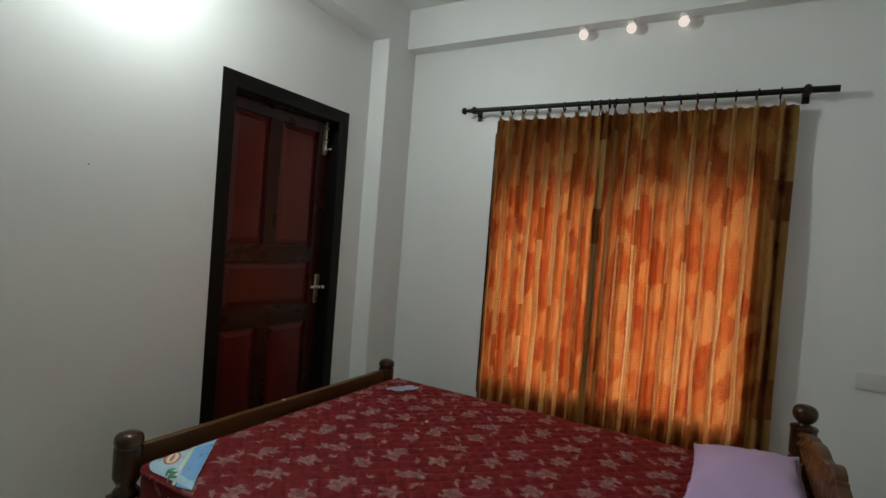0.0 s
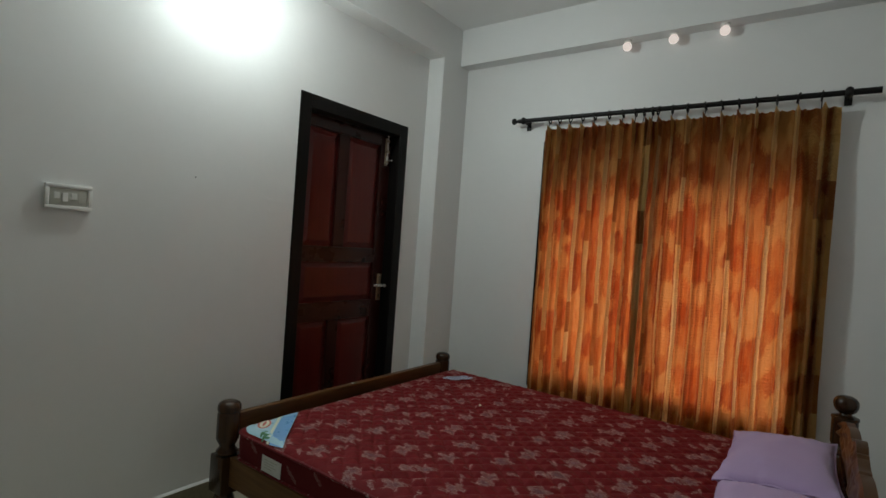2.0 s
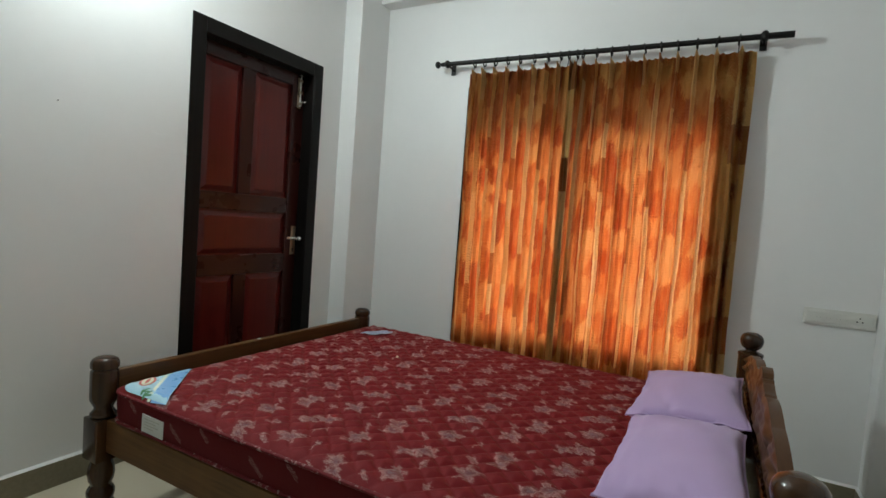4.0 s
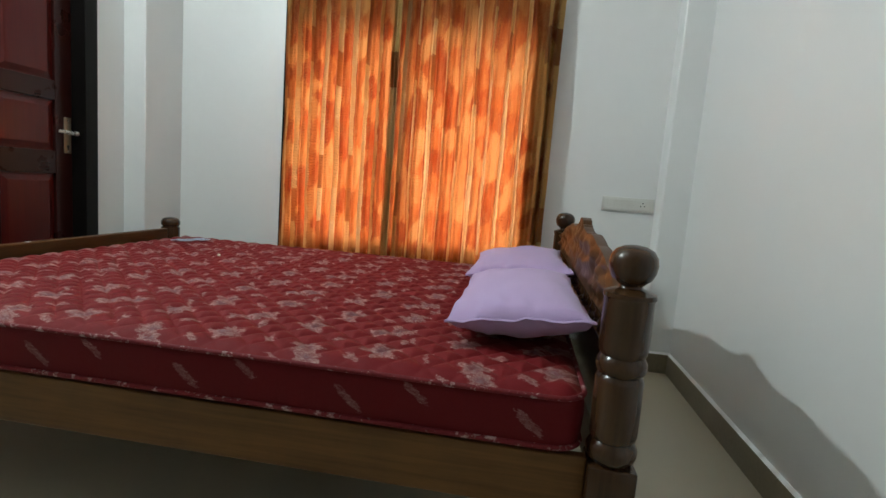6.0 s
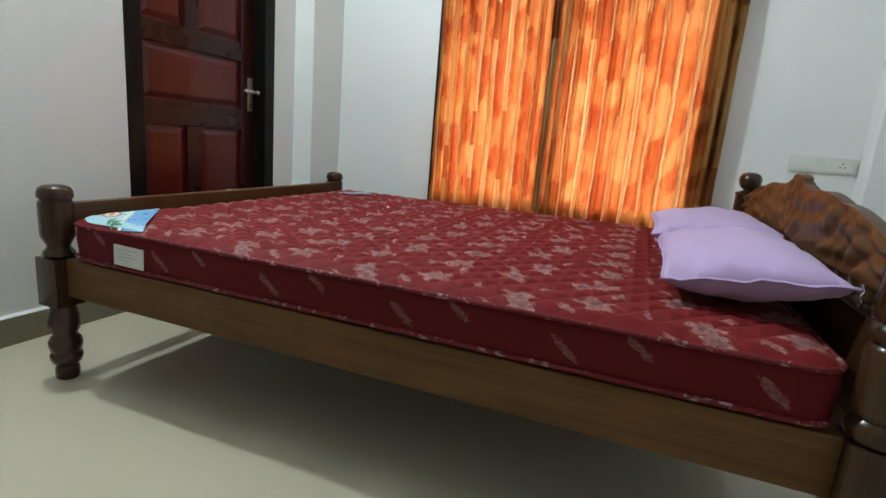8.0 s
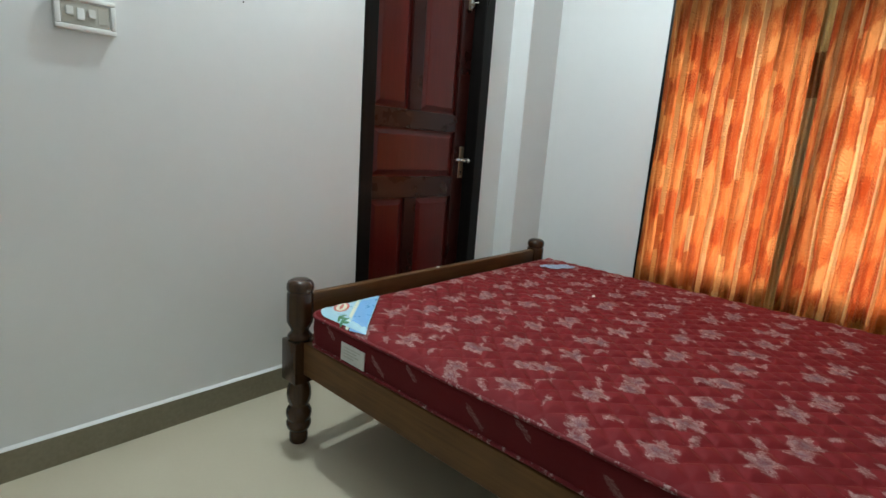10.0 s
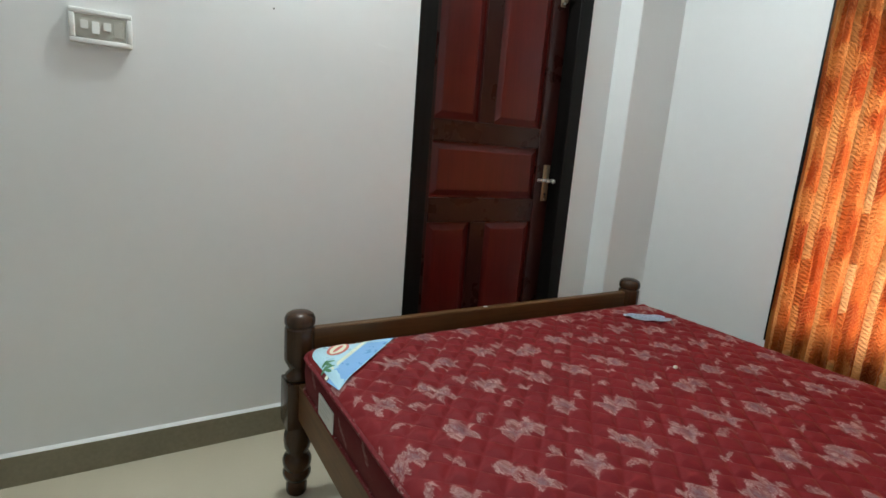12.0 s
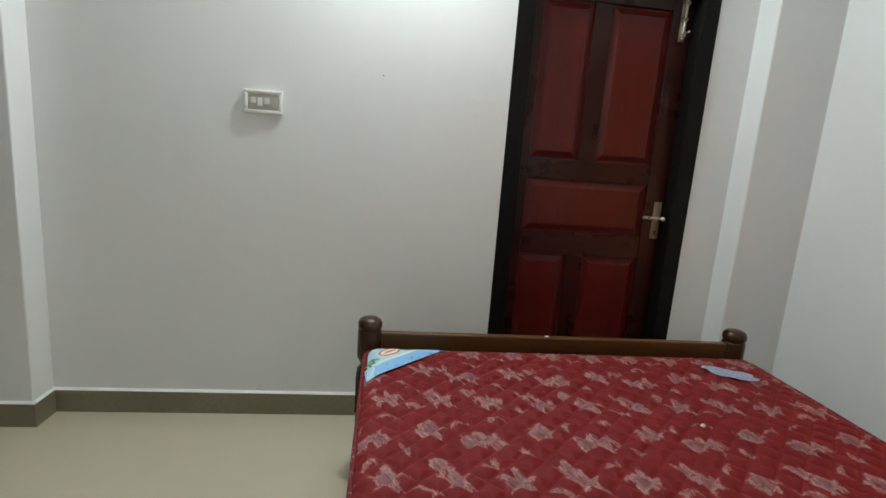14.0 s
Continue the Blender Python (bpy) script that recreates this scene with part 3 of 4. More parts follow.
# ---- door ----
def build_door():
    door = thing("door_1", (X_WEST, (DOOR_Y0 + DOOR_Y1) / 2, 0), "closed dark varnished mahogany panel door in a near-black frame", "door", kind="structure")
    xf, xb = X_WEST + 0.006, X_WEST - THICK
    for y0, y1, z0, z1 in ((DOOR_Y0, DOOR_Y0 + 0.078, 0.0, DOOR_TOP), (DOOR_Y1 - 0.078, DOOR_Y1, 0.0, DOOR_TOP), (DOOR_Y0 + 0.078, DOOR_Y1 - 0.078, DOOR_TOP - 0.078, DOOR_TOP)):
        bm = bmesh.new()
        box(bm, xb, xf, y0, y1, z0, z1, 0.004)
        part("frame_member", bm, M_FRAME, door, "near-black varnished door frame")
    ly0, ly1, lz0, lz1 = DOOR_Y0 + 0.080, DOOR_Y1 - 0.080, 0.008, DOOR_TOP - 0.080
    xr, xq = X_WEST - 0.072, X_WEST - 0.108      # face and back of the leaf
    bm = bmesh.new()
    box(bm, xq, xr - 0.016, ly0, ly1, lz0, lz1)
    leaf = part("leaf", bm, M_STILE, door, "dark reddish brown door leaf")
    cols = [(ly0 + 0.055, 2.520), (2.606, 2.886)]
    rows = [(0.20, 0.815), (1.270, 1.965)]
    # stiles, rails and muntins
    for y0, y1, z0, z1, m in ((ly0, cols[0][0], lz0, lz1, M_STILE), (cols[1][1], ly1, lz0, lz1, M_STILE),
                              (cols[0][0], cols[1][1], lz0, rows[0][0], M_RAIL), (cols[0][0], cols[1][1], rows[0][1], 0.928, M_RAIL),
                              (cols[0][0], cols[1][1], 1.176, rows[1][0], M_RAIL), (cols[0][0], cols[1][1], rows[1][1], lz1, M_RAIL),
                              (cols[0][1], cols[1][0], rows[0][0], rows[0][1], M_STILE), (cols[0][1], cols[1][0], rows[1][0], rows[1][1], M_STILE)):
        bm = bmesh.new()
        box(bm, xr - 0.018, xr, y0 + 0.0004, y1 - 0.0004, z0 + 0.0004, z1 - 0.0004, 0.003)
        part("stile" if m is M_STILE else "rail", bm, m, leaf)

    def raised(y0, y1, z0, z1):
        bm = bmesh.new()
        steps = [(0.0, xr - 0.0155), (0.010, xr - 0.0150), (0.034, xr - 0.004), (0.040, xr - 0.0035)]
        rings = []
        for inset, x in steps:
            rings.append([bm.verts.new((x, y, z)) for y, z in ((y0 + inset, z0 + inset), (y1 - inset, z0 + inset), (y1 - inset, z1 - inset), (y0 + inset, z1 - inset))])
        for a, b in zip(rings, rings[1:]):
            for i in range(4):
                j = (i + 1) % 4
                bm.faces.new((a[i], a[j], b[j], b[i]))
        bm.faces.new(rings[-1])
        part("panel", bm, M_PANEL, leaf, "red mahogany raised panel")

    for r in rows:
        for c in cols:
            raised(*c, *r)
    raised(cols[0][0], cols[1][1], 0.928, 1.176)
    # lever handle on its plate
    py = 2.951
    bm = bmesh.new()
    box(bm, xr, xr + 0.006, py - 0.020, py + 0.020, 0.920, 1.100, 0.0025)
    plate = part("handle_plate", bm, M_BRASSY, door, "worn brass-coloured lock plate", 40)
    bm = bmesh.new()
    tube(bm, [(xr + 0.004, py + 0.004, 1.024), (xr + 0.045, py + 0.004, 1.024)], 0.010, 14)
    tube(bm, [(xr + 0.045, py + 0.016, 1.023), (xr + 0.046, py - 0.02, 1.024), (xr + 0.046, py - 0.06, 1.026), (xr + 0.042, py - 0.092, 1.027)], 0.0085, 14)
    ball(bm, (xr + 0.046, py + 0.012, 1.023), 0.012, 0.012, 0.012, 14, 8)
    part("lever", bm, M_STEEL, plate, "polished steel lever", 50)
    bm = bmesh.new()
    tube(bm, [(xr + 0.005, py, 0.955), (xr + 0.0075, py, 0.955)], 0.007, 12)
    box(bm, xr + 0.005, xr + 0.0072, py - 0.003, py + 0.003, 0.938, 0.955)
    part("keyhole", bm, M_DARK, plate)
    for z in (0.929, 1.085):
        bm = bmesh.new()
        tube(bm, [(xr + 0.005, py, z), (xr + 0.008, py, z)], 0.004, 10)
        part("screw", bm, M_STEEL, plate)
    # tower bolt high on the closing stile
    bm = bmesh.new()
    box(bm, xr, xr + 0.004, 2.925, 2.955, 1.835, 2.020, 0.0015)
    bolt = part("tower_bolt", bm, M_BRASSY, door, "steel tower bolt", 40)
    bm = bmesh.new()
    tube(bm, [(xr + 0.011, 2.940, 1.845), (xr + 0.011, 2.940, 2.038)], 0.0065, 12)
    part("bolt_rod", bm, M_STEEL, bolt, smooth=40)
    bm = bmesh.new()
    tube(bm, [(xr + 0.011, 2.940, 1.872), (xr + 0.036, 2.952, 1.872)], 0.005, 10)
    ball(bm, (xr + 0.038, 2.953, 1.872), 0.008, 0.008, 0.008, 12, 8)
    part("bolt_knob", bm, M_STEEL, bolt, smooth=50)
    for z in (1.86, 1.93, 2.0):
        bm = bmesh.new()
        box(bm, xr + 0.002, xr + 0.019, 2.927, 2.953, z - 0.008, z + 0.008, 0.003)
        part("bolt_guide", bm, M_BRASSY, bolt)
    bm = bmesh.new()
    box(bm, X_WEST + 0.004, X_WEST + 0.012, DOOR_Y1 - 0.072, DOOR_Y1 - 0.060, 1.86, 2.02, 0.003)
    part("door_stop", bm, M_FRAME, door)


build_door()


# ---- window behind the curtain ----
def build_window():
    win = thing("window_1", ((WIN_X0 + WIN_X1) / 2, Y_NORTH, WIN_Z0), "dark wooden casement window glowing behind the drawn curtain", "window", kind="structure")
    y0, y1, w = Y_NORTH - 0.014, Y_NORTH + 0.10, 0.055
    for a in ((WIN_X0, WIN_X0 + w, WIN_Z0, WIN_Z1), (WIN_X1 - w, WIN_X1, WIN_Z0, WIN_Z1), (WIN_X0 + w, WIN_X1 - w, WIN_Z0, WIN_Z0 + w), (WIN_X0 + w, WIN_X1 - w, WIN_Z1 - w, WIN_Z1)):
        bm = bmesh.new()
        box(bm, a[0], a[1], y0, y1, a[2], a[3], 0.004)
        part("window_frame", bm, M_FRAME, win, "dark wooden window frame")
    mid = (WIN_X0 + WIN_X1) / 2
    bm = bmesh.new()
    box(bm, mid - 0.028, mid + 0.028, Y_NORTH + 0.02, y1, WIN_SILL, WIN_Z1 - w, 0.003)
    part("mullion", bm, M_FRAME, win)
    bm = bmesh.new()
    box(bm, WIN_X0 + w, WIN_X1 - w, Y_NORTH - 0.022, y1, WIN_Z0 + w, WIN_SILL, 0.003)
    part("lower_board", bm, M_FRAME, win)
    for a, b in ((WIN_X0 + w, mid - 0.028), (mid + 0.028, WIN_X1 - w)):
        bm = bmesh.new()
        box(bm, a, b, Y_NORTH + 0.055, Y_NORTH + 0.060, WIN_SILL, WIN_Z1 - w)
        pane = part("pane", bm, M_GLASS, win, "clear glass pane")
        pane.visible_shadow = False


build_window()


# ---- bed ----
FX, HX, NY, FY = -2.208, -0.135, 1.603, 3.118      # post centres: foot, head, near side, far side
LEG = [(0.030, 0.0), (0.033, 0.006), (0.034, 0.030), (0.030, 0.046), (0.040, 0.056), (0.045, 0.070), (0.045, 0.080), (0.040, 0.090), (0.043, 0.098),
       (0.046, 0.112), (0.046, 0.124), (0.041, 0.136), (0.034, 0.146), (0.034, 0.152), (0.041, 0.166), (0.044, 0.190), (0.042, 0.214), (0.036, 0.234), (0.036, 0.250)]


def build_bed():
    bed = thing("bed", ((FX + HX) / 2, (NY + FY) / 2, 0), "varnished brown wooden double bed with turned posts and a carved headboard", "bed")
    foot_top = [(0.036, 0.400), (0.043, 0.408), (0.043, 0.416), (0.032, 0.430), (0.031, 0.438), (0.038, 0.452), (0.045, 0.466), (0.046, 0.480), (0.046, 0.566),
                (0.045, 0.572), (0.041, 0.576), (0.041, 0.580), (0.046, 0.584), (0.047, 0.592), (0.046, 0.604), (0.041, 0.614), (0.030, 0.621), (0.012, 0.624)]
    head_top = [(0.038, 0.403), (0.045, 0.410), (0.048, 0.420), (0.048, 0.432), (0.043, 0.442), (0.039, 0.447), (0.043, 0.452), (0.045, 0.462), (0.045, 0.565),
                (0.043, 0.572), (0.039, 0.577), (0.044, 0.583), (0.047, 0.590), (0.047, 0.602), (0.043, 0.610), (0.040, 0.614), (0.044, 0.620), (0.046, 0.630), (0.046, 0.722),
                (0.049, 0.727), (0.048, 0.735), (0.036, 0.740), (0.022, 0.744), (0.020, 0.748), (0.026, 0.753), (0.036, 0.761), (0.042, 0.774),
                (0.0445, 0.789), (0.042, 0.803), (0.034, 0.815), (0.020, 0.822), (0.006, 0.824)]
    for px, tops in ((FX, foot_top), (HX, head_top)):
        for py in (NY, FY):
            bm = bmesh.new()
            lathe(bm, LEG, px, py)
            box(bm, px - 0.045, px + 0.045, py - 0.045, py + 0.045, 0.248, 0.402, 0.004)
            lathe(bm, tops, px, py)
            part("post", bm, M_POST, bed, "dark turned bedpost" + (" with a ball finial" if px == HX else " with a rounded cap"), 35)
    # side rails
    for y in (NY - 0.012, FY - 0.016):
        bm = bmesh.new()
        box(bm, FX + 0.044, HX - 0.044, y, y + 0.028, 0.282, 0.402, 0.004)
        part("side_rail", bm, M_RAILX, bed, "lighter brown plank side rail")
    # foot end: slim top rail and lower rail
    bm = bmesh.new()
    box(bm, FX - 0.016, FX + 0.016, NY + 0.040, FY - 0.040, 0.487, 0.567, 0.005)
    part("foot_rail", bm, M_RAILY, bed, "brown wooden foot rail")
    bm = bmesh.new()
    box(bm, FX - 0.014, FX + 0.014, NY + 0.044, FY - 0.044, 0.282, 0.402, 0.004)
    part("end_rail", bm, M_RAILY, bed)
    bm = bmesh.new()
    box(bm, FX - 0.006, FX + 0.006, 2.300, 2.316, 0.5665, 0.5695, 0.001)
    part("chip", bm, M_PAPER, bed, "pale chip on the foot rail")
    # head end
    bm = bmesh.new()
    box(bm, HX - 0.014, HX + 0.014, NY + 0.044, FY - 0.044, 0.282, 0.402, 0.004)
    part("end_rail", bm, M_RAILY, bed)
    bm = bmesh.new()
    box(bm, HX - 0.016, HX + 0.016, NY + 0.040, FY - 0.040, 0.404, 0.598, 0.005)
    part("head_rail", bm, M_POST, bed)
    n = 19
    for i in range(n):
        y = NY + 0.075 + (FY - NY - 0.150) * i / (n - 1)
        bm = bmesh.new()
        lathe(bm, [(0.014, 0.596), (0.015, 0.603), (0.010, 0.610), (0.015, 0.620), (0.010, 0.631), (0.015, 0.641), (0.014, 0.649)], HX, y, 10)
        part("spindle", bm, M_POST, bed, smooth=50)
    # carved board
    mid, half = (NY + FY) / 2, (FY - NY) / 2 - 0.040

    def crest(y):
        d = abs(y - mid)
        if d < 0.050:
            return 0.838 - 0.010 * (d / 0.05) ** 2
        if d < 0.072:
            return 0.818
        if d < 0.150:
            return 0.806 + 0.006 * math.cos((d - 0.072) / 0.078 * math.pi)
        if d < 0.175:
            return 0.800
        k = (d - 0.175) / (half - 0.175)
        return 0.796 - 0.076 * k ** 2.0 + 0.011 * abs(math.sin(k * math.pi * 2.5)) * (1 - k)

    def relief(y, z):
        """Scrolling leaves cut into the board, mirrored about its middle."""
        d = abs(y - mid)
        top = crest(y)
        v = (z - 0.647) / max(0.05, top - 0.647)
        rim = min(1.0, min(v, 1 - v) * 7) * min(1.0, (half - d) * 25)
        u = d * 17.0
        swirl = math.sin(u + 2.4 * math.sin(v * 4.4 + d * 6)) * math.cos(v * 7.5 - u * 0.55)
        leaf = abs(math.sin(u * 1.7 - v * 6.0 + 1.6 * math.sin(u * 0.8)))
        return rim * (0.0085 * swirl + 0.0085 * leaf + 0.002 * noise.noise((y * 30, z * 30, 3.0)))

    bm = bmesh.new()
    cols, rws = 220, 22
    front, rear = [], []
    for i in range(cols + 1):
        y = mid - half + 2 * half * i / cols
        top = crest(y)
        fr, re = [], []
        for j in range(rws + 1):
            z = 0.645 + (top - 0.645) * j / rws
            fr.append(bm.verts.new((HX - 0.014 - relief(y, z), y, z)))
            re.append(bm.verts.new((HX + 0.014, y, z)))
        front.append(fr)
        rear.append(re)
    for i in range(cols):
        for j in range(rws):
            bm.faces.new((front[i][j], front[i][j + 1], front[i + 1][j + 1], front[i + 1][j]))
            bm.faces.new((rear[i][j], rear[i + 1][j], rear[i + 1][j + 1], rear[i][j + 1]))
        bm.faces.new((front[i][rws], rear[i][rws], rear[i + 1][rws], front[i + 1][rws]))
        bm.faces.new((front[i][0], front[i + 1][0], rear[i + 1][0], rear[i][0]))
    for e in (0, cols):
        for j in range(rws):
            bm.faces.new((front[e][j], rear[e][j], rear[e][j + 1], front[e][j + 1]))
    part("headboard", bm, M_CARVED, bed, "carved scrollwork headboard panel", 50)
    # planks under the mattress
    k = 12
    for i in range(k):
        x0 = FX + 0.075 + i * 0.160
        bm = bmesh.new()
        box(bm, x0, x0 + 0.150, NY + 0.017, FY - 0.017, 0.372, 0.394, 0.002)
        part("plank", bm, M_UNDER, bed)
    for y in (NY + 0.017, FY - 0.047):
        bm = bmesh.new()
        box(bm, FX + 0.050, HX - 0.050, y, y + 0.030, 0.335, 0.371)
        part("cleat", bm, M_UNDER, bed)


build_bed()


# ---- mattress ----
MX0, MX1, MY0, MY1, MZ0, MZ1, MR = -2.143, -0.188, 1.588, 3.136, 0.403, 0.541, 0.062


def rounded(inset=0.0, step=0.02):
    """Outline of the mattress, anticlockwise, pulled in by inset."""
    x0, x1, y0, y1, r = MX0 + inset, MX1 - inset, MY0 + inset, MY1 - inset, MR - inset * 0.5
    pts = []
    for cx, cy, a0 in ((x1 - r, y0 + r, -90), (x1 - r, y1 - r, 0), (x0 + r, y1 - r, 90), (x0 + r, y0 + r, 180)):
        for i in range(9):
            a = radians(a0 + 90 * i / 8)
            pts.append((cx + r * math.cos(a), cy + r * math.sin(a)))
    out = []
    for i, p in enumerate(pts):
        q = pts[(i + 1) % len(pts)]
        n = max(1, int(math.dist(p, q) / step))
        out += [(p[0] + (q[0] - p[0]) * k / n, p[1] + (q[1] - p[1]) * k / n) for k in range(n)]
    return out


def quilt(x, y):
    """Height of the quilting: diamonds between two sets of slanting seams."""
    p = 0.056
    wob = 0.004 * noise.noise((x * 9, y * 9, 0.0))
    a = abs(math.sin(math.pi * ((x + y) * 0.7071 + wob) / p))
    b = abs(math.sin(math.pi * ((x - y) * 0.7071 + wob) / p))
    puff = 0.0125 * (min(a, b) ** 0.60)
    # pressed flat under the corner label
    inward = ((-1.852 - x) * 0.299 + (1.604 - y) * 0.278 + 0.0) / 0.4083
    flat = min(1.0, max(0.0, inward / 0.012))
    puff = puff * (1 - flat) + 0.0075 * flat
    return puff + 0.003 * (1 - flat) * noise.noise((x * 3.1, y * 3.1, 7.0))


def build_mattress():
    mat = thing("mattress", ((MX0 + MX1) / 2, (MY0 + MY1) / 2, MZ0), "maroon quilted mattress printed with pale flowers, on the bed", "mattress")
    # quilted panel
    bm = bmesh.new()
    nx, ny = 420, 332
    grid = []
    for i in range(nx + 1):
        row = []
        for j in range(ny + 1):
            x = MX0 + 0.004 + (MX1 - MX0 - 0.008) * i / nx
            y = MY0 + 0.004 + (MY1 - MY0 - 0.008) * j / ny
            cx = MX0 + MR if x < MX0 + MR else (MX1 - MR if x > MX1 - MR else x)
            cy = MY0 + MR if y < MY0 + MR else (MY1 - MR if y > MY1 - MR else y)
            u, v = (x - cx) / MR, (y - cy) / MR
            if u and v:
                u, v = u * math.sqrt(1 - v * v / 2), v * math.sqrt(1 - u * u / 2)
            px, py = cx + u * MR, cy + v * MR
            edge = min(x - MX0, MX1 - x, y - MY0, MY1 - y)
            k = max(0.0, 1 - edge / 0.05)
            z = MZ1 - 0.0115 + quilt(px, py) * (1 - 0.80 * max(0.0, 1 - edge / 0.085)) - 0.022 * k ** 2.2
            row.append(bm.verts.new((px, py, z)))
        grid.append(row)
    for i in range(nx):
        for j in range(ny):
            bm.faces.new((grid[i][j], grid[i + 1][j], grid[i + 1][j + 1], grid[i][j + 1]))
    part("quilted_top", bm, M_TOP, mat, "diamond-quilted flowered top", 60)
    # border
    bm = bmesh.new()
    prof = [(0.020, MZ0), (0.006, MZ0 + 0.004), (0.002, MZ0 + 0.016), (0.0, MZ0 + 0.045), (-0.002, MZ0 + 0.070), (0.0, MZ0 + 0.095), (0.002, MZ0 + 0.108), (0.008, MZ0 + 0.114)]
    rings = []
    base = rounded(0.0)
    c = Vector(((MX0 + MX1) / 2, (MY0 + MY1) / 2))
    n = len(base)
    for inset, z in prof:
        ring = []
        for i, (x, y) in enumerate(base):
            a, b = Vector(base[(i - 1) % n]), Vector(base[(i + 1) % n])
            t = (b - a).normalized()
            nin = Vector((-t.y, t.x))
            w = 0.0025 * noise.noise((x * 5, y * 5, z * 9)) if 0.41 < z < 0.51 else 0.0
            ring.append(bm.verts.new((x + nin.x * (inset + w), y + nin.y * (inset + w), z)))
        rings.append(ring)
    for a, b in zip(rings, rings[1:]):
        for i in range(n):
            j = (i + 1) % n
            bm.faces.new((a[i], a[j], b[j], b[i]))
    bm.faces.new(list(reversed(rings[0])))
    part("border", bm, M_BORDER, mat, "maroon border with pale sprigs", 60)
    for z in (MZ0 + 0.012, MZ0 + 0.113):
        bm = bmesh.new()
        tube(bm, [(x, y, z + 0.0015 * noise.noise((x * 6, y * 6, z))) for x, y in rounded(0.001, 0.03)], 0.0058, 8, True)
        part("piping", bm, M_PIPE, mat, "corded edge piping", 60)
    # care label sewn on the border
    bm = bmesh.new()
    vs = [bm.verts.new(p) for p in ((-1.940, MY0 - 0.006, 0.425), (-1.826, MY0 - 0.006, 0.423), (-1.824, MY0 - 0.006, 0.482), (-1.938, MY0 - 0.006, 0.484))]
    vb = [bm.verts.new((v.co.x, v.co.y + 0.003, v.co.z)) for v in vs]
    bm.faces.new(vs)
    bm.faces.new(list(reversed(vb)))
    for i in range(4):
        bm.faces.new((vs[i], vb[i], vb[(i + 1) % 4], vs[(i + 1) % 4]))
    care = part("care_label", bm, M_PAPER, mat, "small white sewn label")
    for i, z in enumerate((0.470, 0.460, 0.450, 0.440)):
        bm = bmesh.new()
        box(bm, -1.925, -1.925 + (0.080, 0.062, 0.074, 0.050)[i], MY0 - 0.0066, MY0 - 0.0060, z, z + 0.0022)
        part("print_bar", bm, M_GREY, care)
    # three-cornered picture label at the foot corner

    def drape(name, outline, lift, material, parent, label=""):
        """A thin piece lying on the quilting, following its fall at the edge."""
        bm = bmesh.new()
        f = bm.faces.new([bm.verts.new((x, y, 0)) for x, y in outline])
        bmesh.ops.triangulate(bm, faces=[f])
        bmesh.ops.subdivide_edges(bm, edges=list(bm.edges), cuts=7, use_grid_fill=True)
        for v in bm.verts:
            d = min(v.co.x - MX0, v.co.y - MY0)
            if v.co.x < MX0 + MR and v.co.y < MY0 + MR:
                d = MR - math.hypot(MX0 + MR - v.co.x, MY0 + MR - v.co.y)
            k = max(0.0, 1 - d / 0.05)
            v.co.z = MZ1 - 0.0085 + lift + 0.0085 * (1 - 0.75 * k) - 0.022 * k ** 2.2
        return part(name, bm, material, parent, label)

    a, b, r = (-1.850, MY0 + 0.018), (-2.128, 1.905), 0.072
    arc = [(MX0 + 0.012 + r - r * math.sin(radians(t)), MY0 + 0.014 + r - r * math.cos(radians(t))) for t in range(0, 91, 15)]
    lab = drape("corner_label", [a] + [b] + list(reversed(arc)), 0.0, M_PALE, mat, "glossy pale blue picture label across the corner")

    def along(s, w):
        """s along the slanting edge, w in from it towards the corner."""
        dx, dy = b[0] - a[0], b[1] - a[1]
        ln = math.hypot(dx, dy)
        return (a[0] + dx * s - dy / ln * -w * -1, a[1] + dy * s + dx / ln * w)

    drape("blue_band", [along(0.0, 0.002), along(1.0, 0.002), along(0.90, 0.058), along(0.10, 0.058)], 0.0006, M_SKYBLUE, lab)
    drape("cream_stripe", [along(0.11, 0.061), along(0.89, 0.061), along(0.87, 0.072), along(0.13, 0.072)], 0.0006, M_CREAM, lab)
    mid = along(0.50, 0.112)

    def oval(c, ra, rb, turn, k=18):
        return [(c[0] + ra * math.cos(2 * math.pi * i / k) * math.cos(turn) - rb * math.sin(2 * math.pi * i / k) * math.sin(turn),
                 c[1] + ra * math.cos(2 * math.pi * i / k) * math.sin(turn) + rb * math.sin(2 * math.pi * i / k) * math.cos(turn)) for i in range(k)]

    turn = math.atan2(b[1] - a[1], b[0] - a[0])
    drape("emblem_rim", oval(mid, 0.050, 0.026, turn), 0.0008, M_RED, lab)
    drape("emblem_field", oval(mid, 0.041, 0.018, turn), 0.0014, M_CREAM, lab)
    drape("emblem_bar", oval(mid, 0.030, 0.006, turn, 12), 0.0020, M_RED, lab)
    for s, w in ((0.21, 0.082), (0.27, 0.094), (0.74, 0.088), (0.80, 0.078)):
        c = along(s, w)
        for q in range(3):
            drape("leaf_print", oval((c[0] + 0.008 * math.cos(q * 2.1), c[1] + 0.008 * math.sin(q * 2.1)), 0.016, 0.005, q * 1.05 + s, 8), 0.0008 + 0.0003 * q, M_GREEN, lab)


build_mattress()


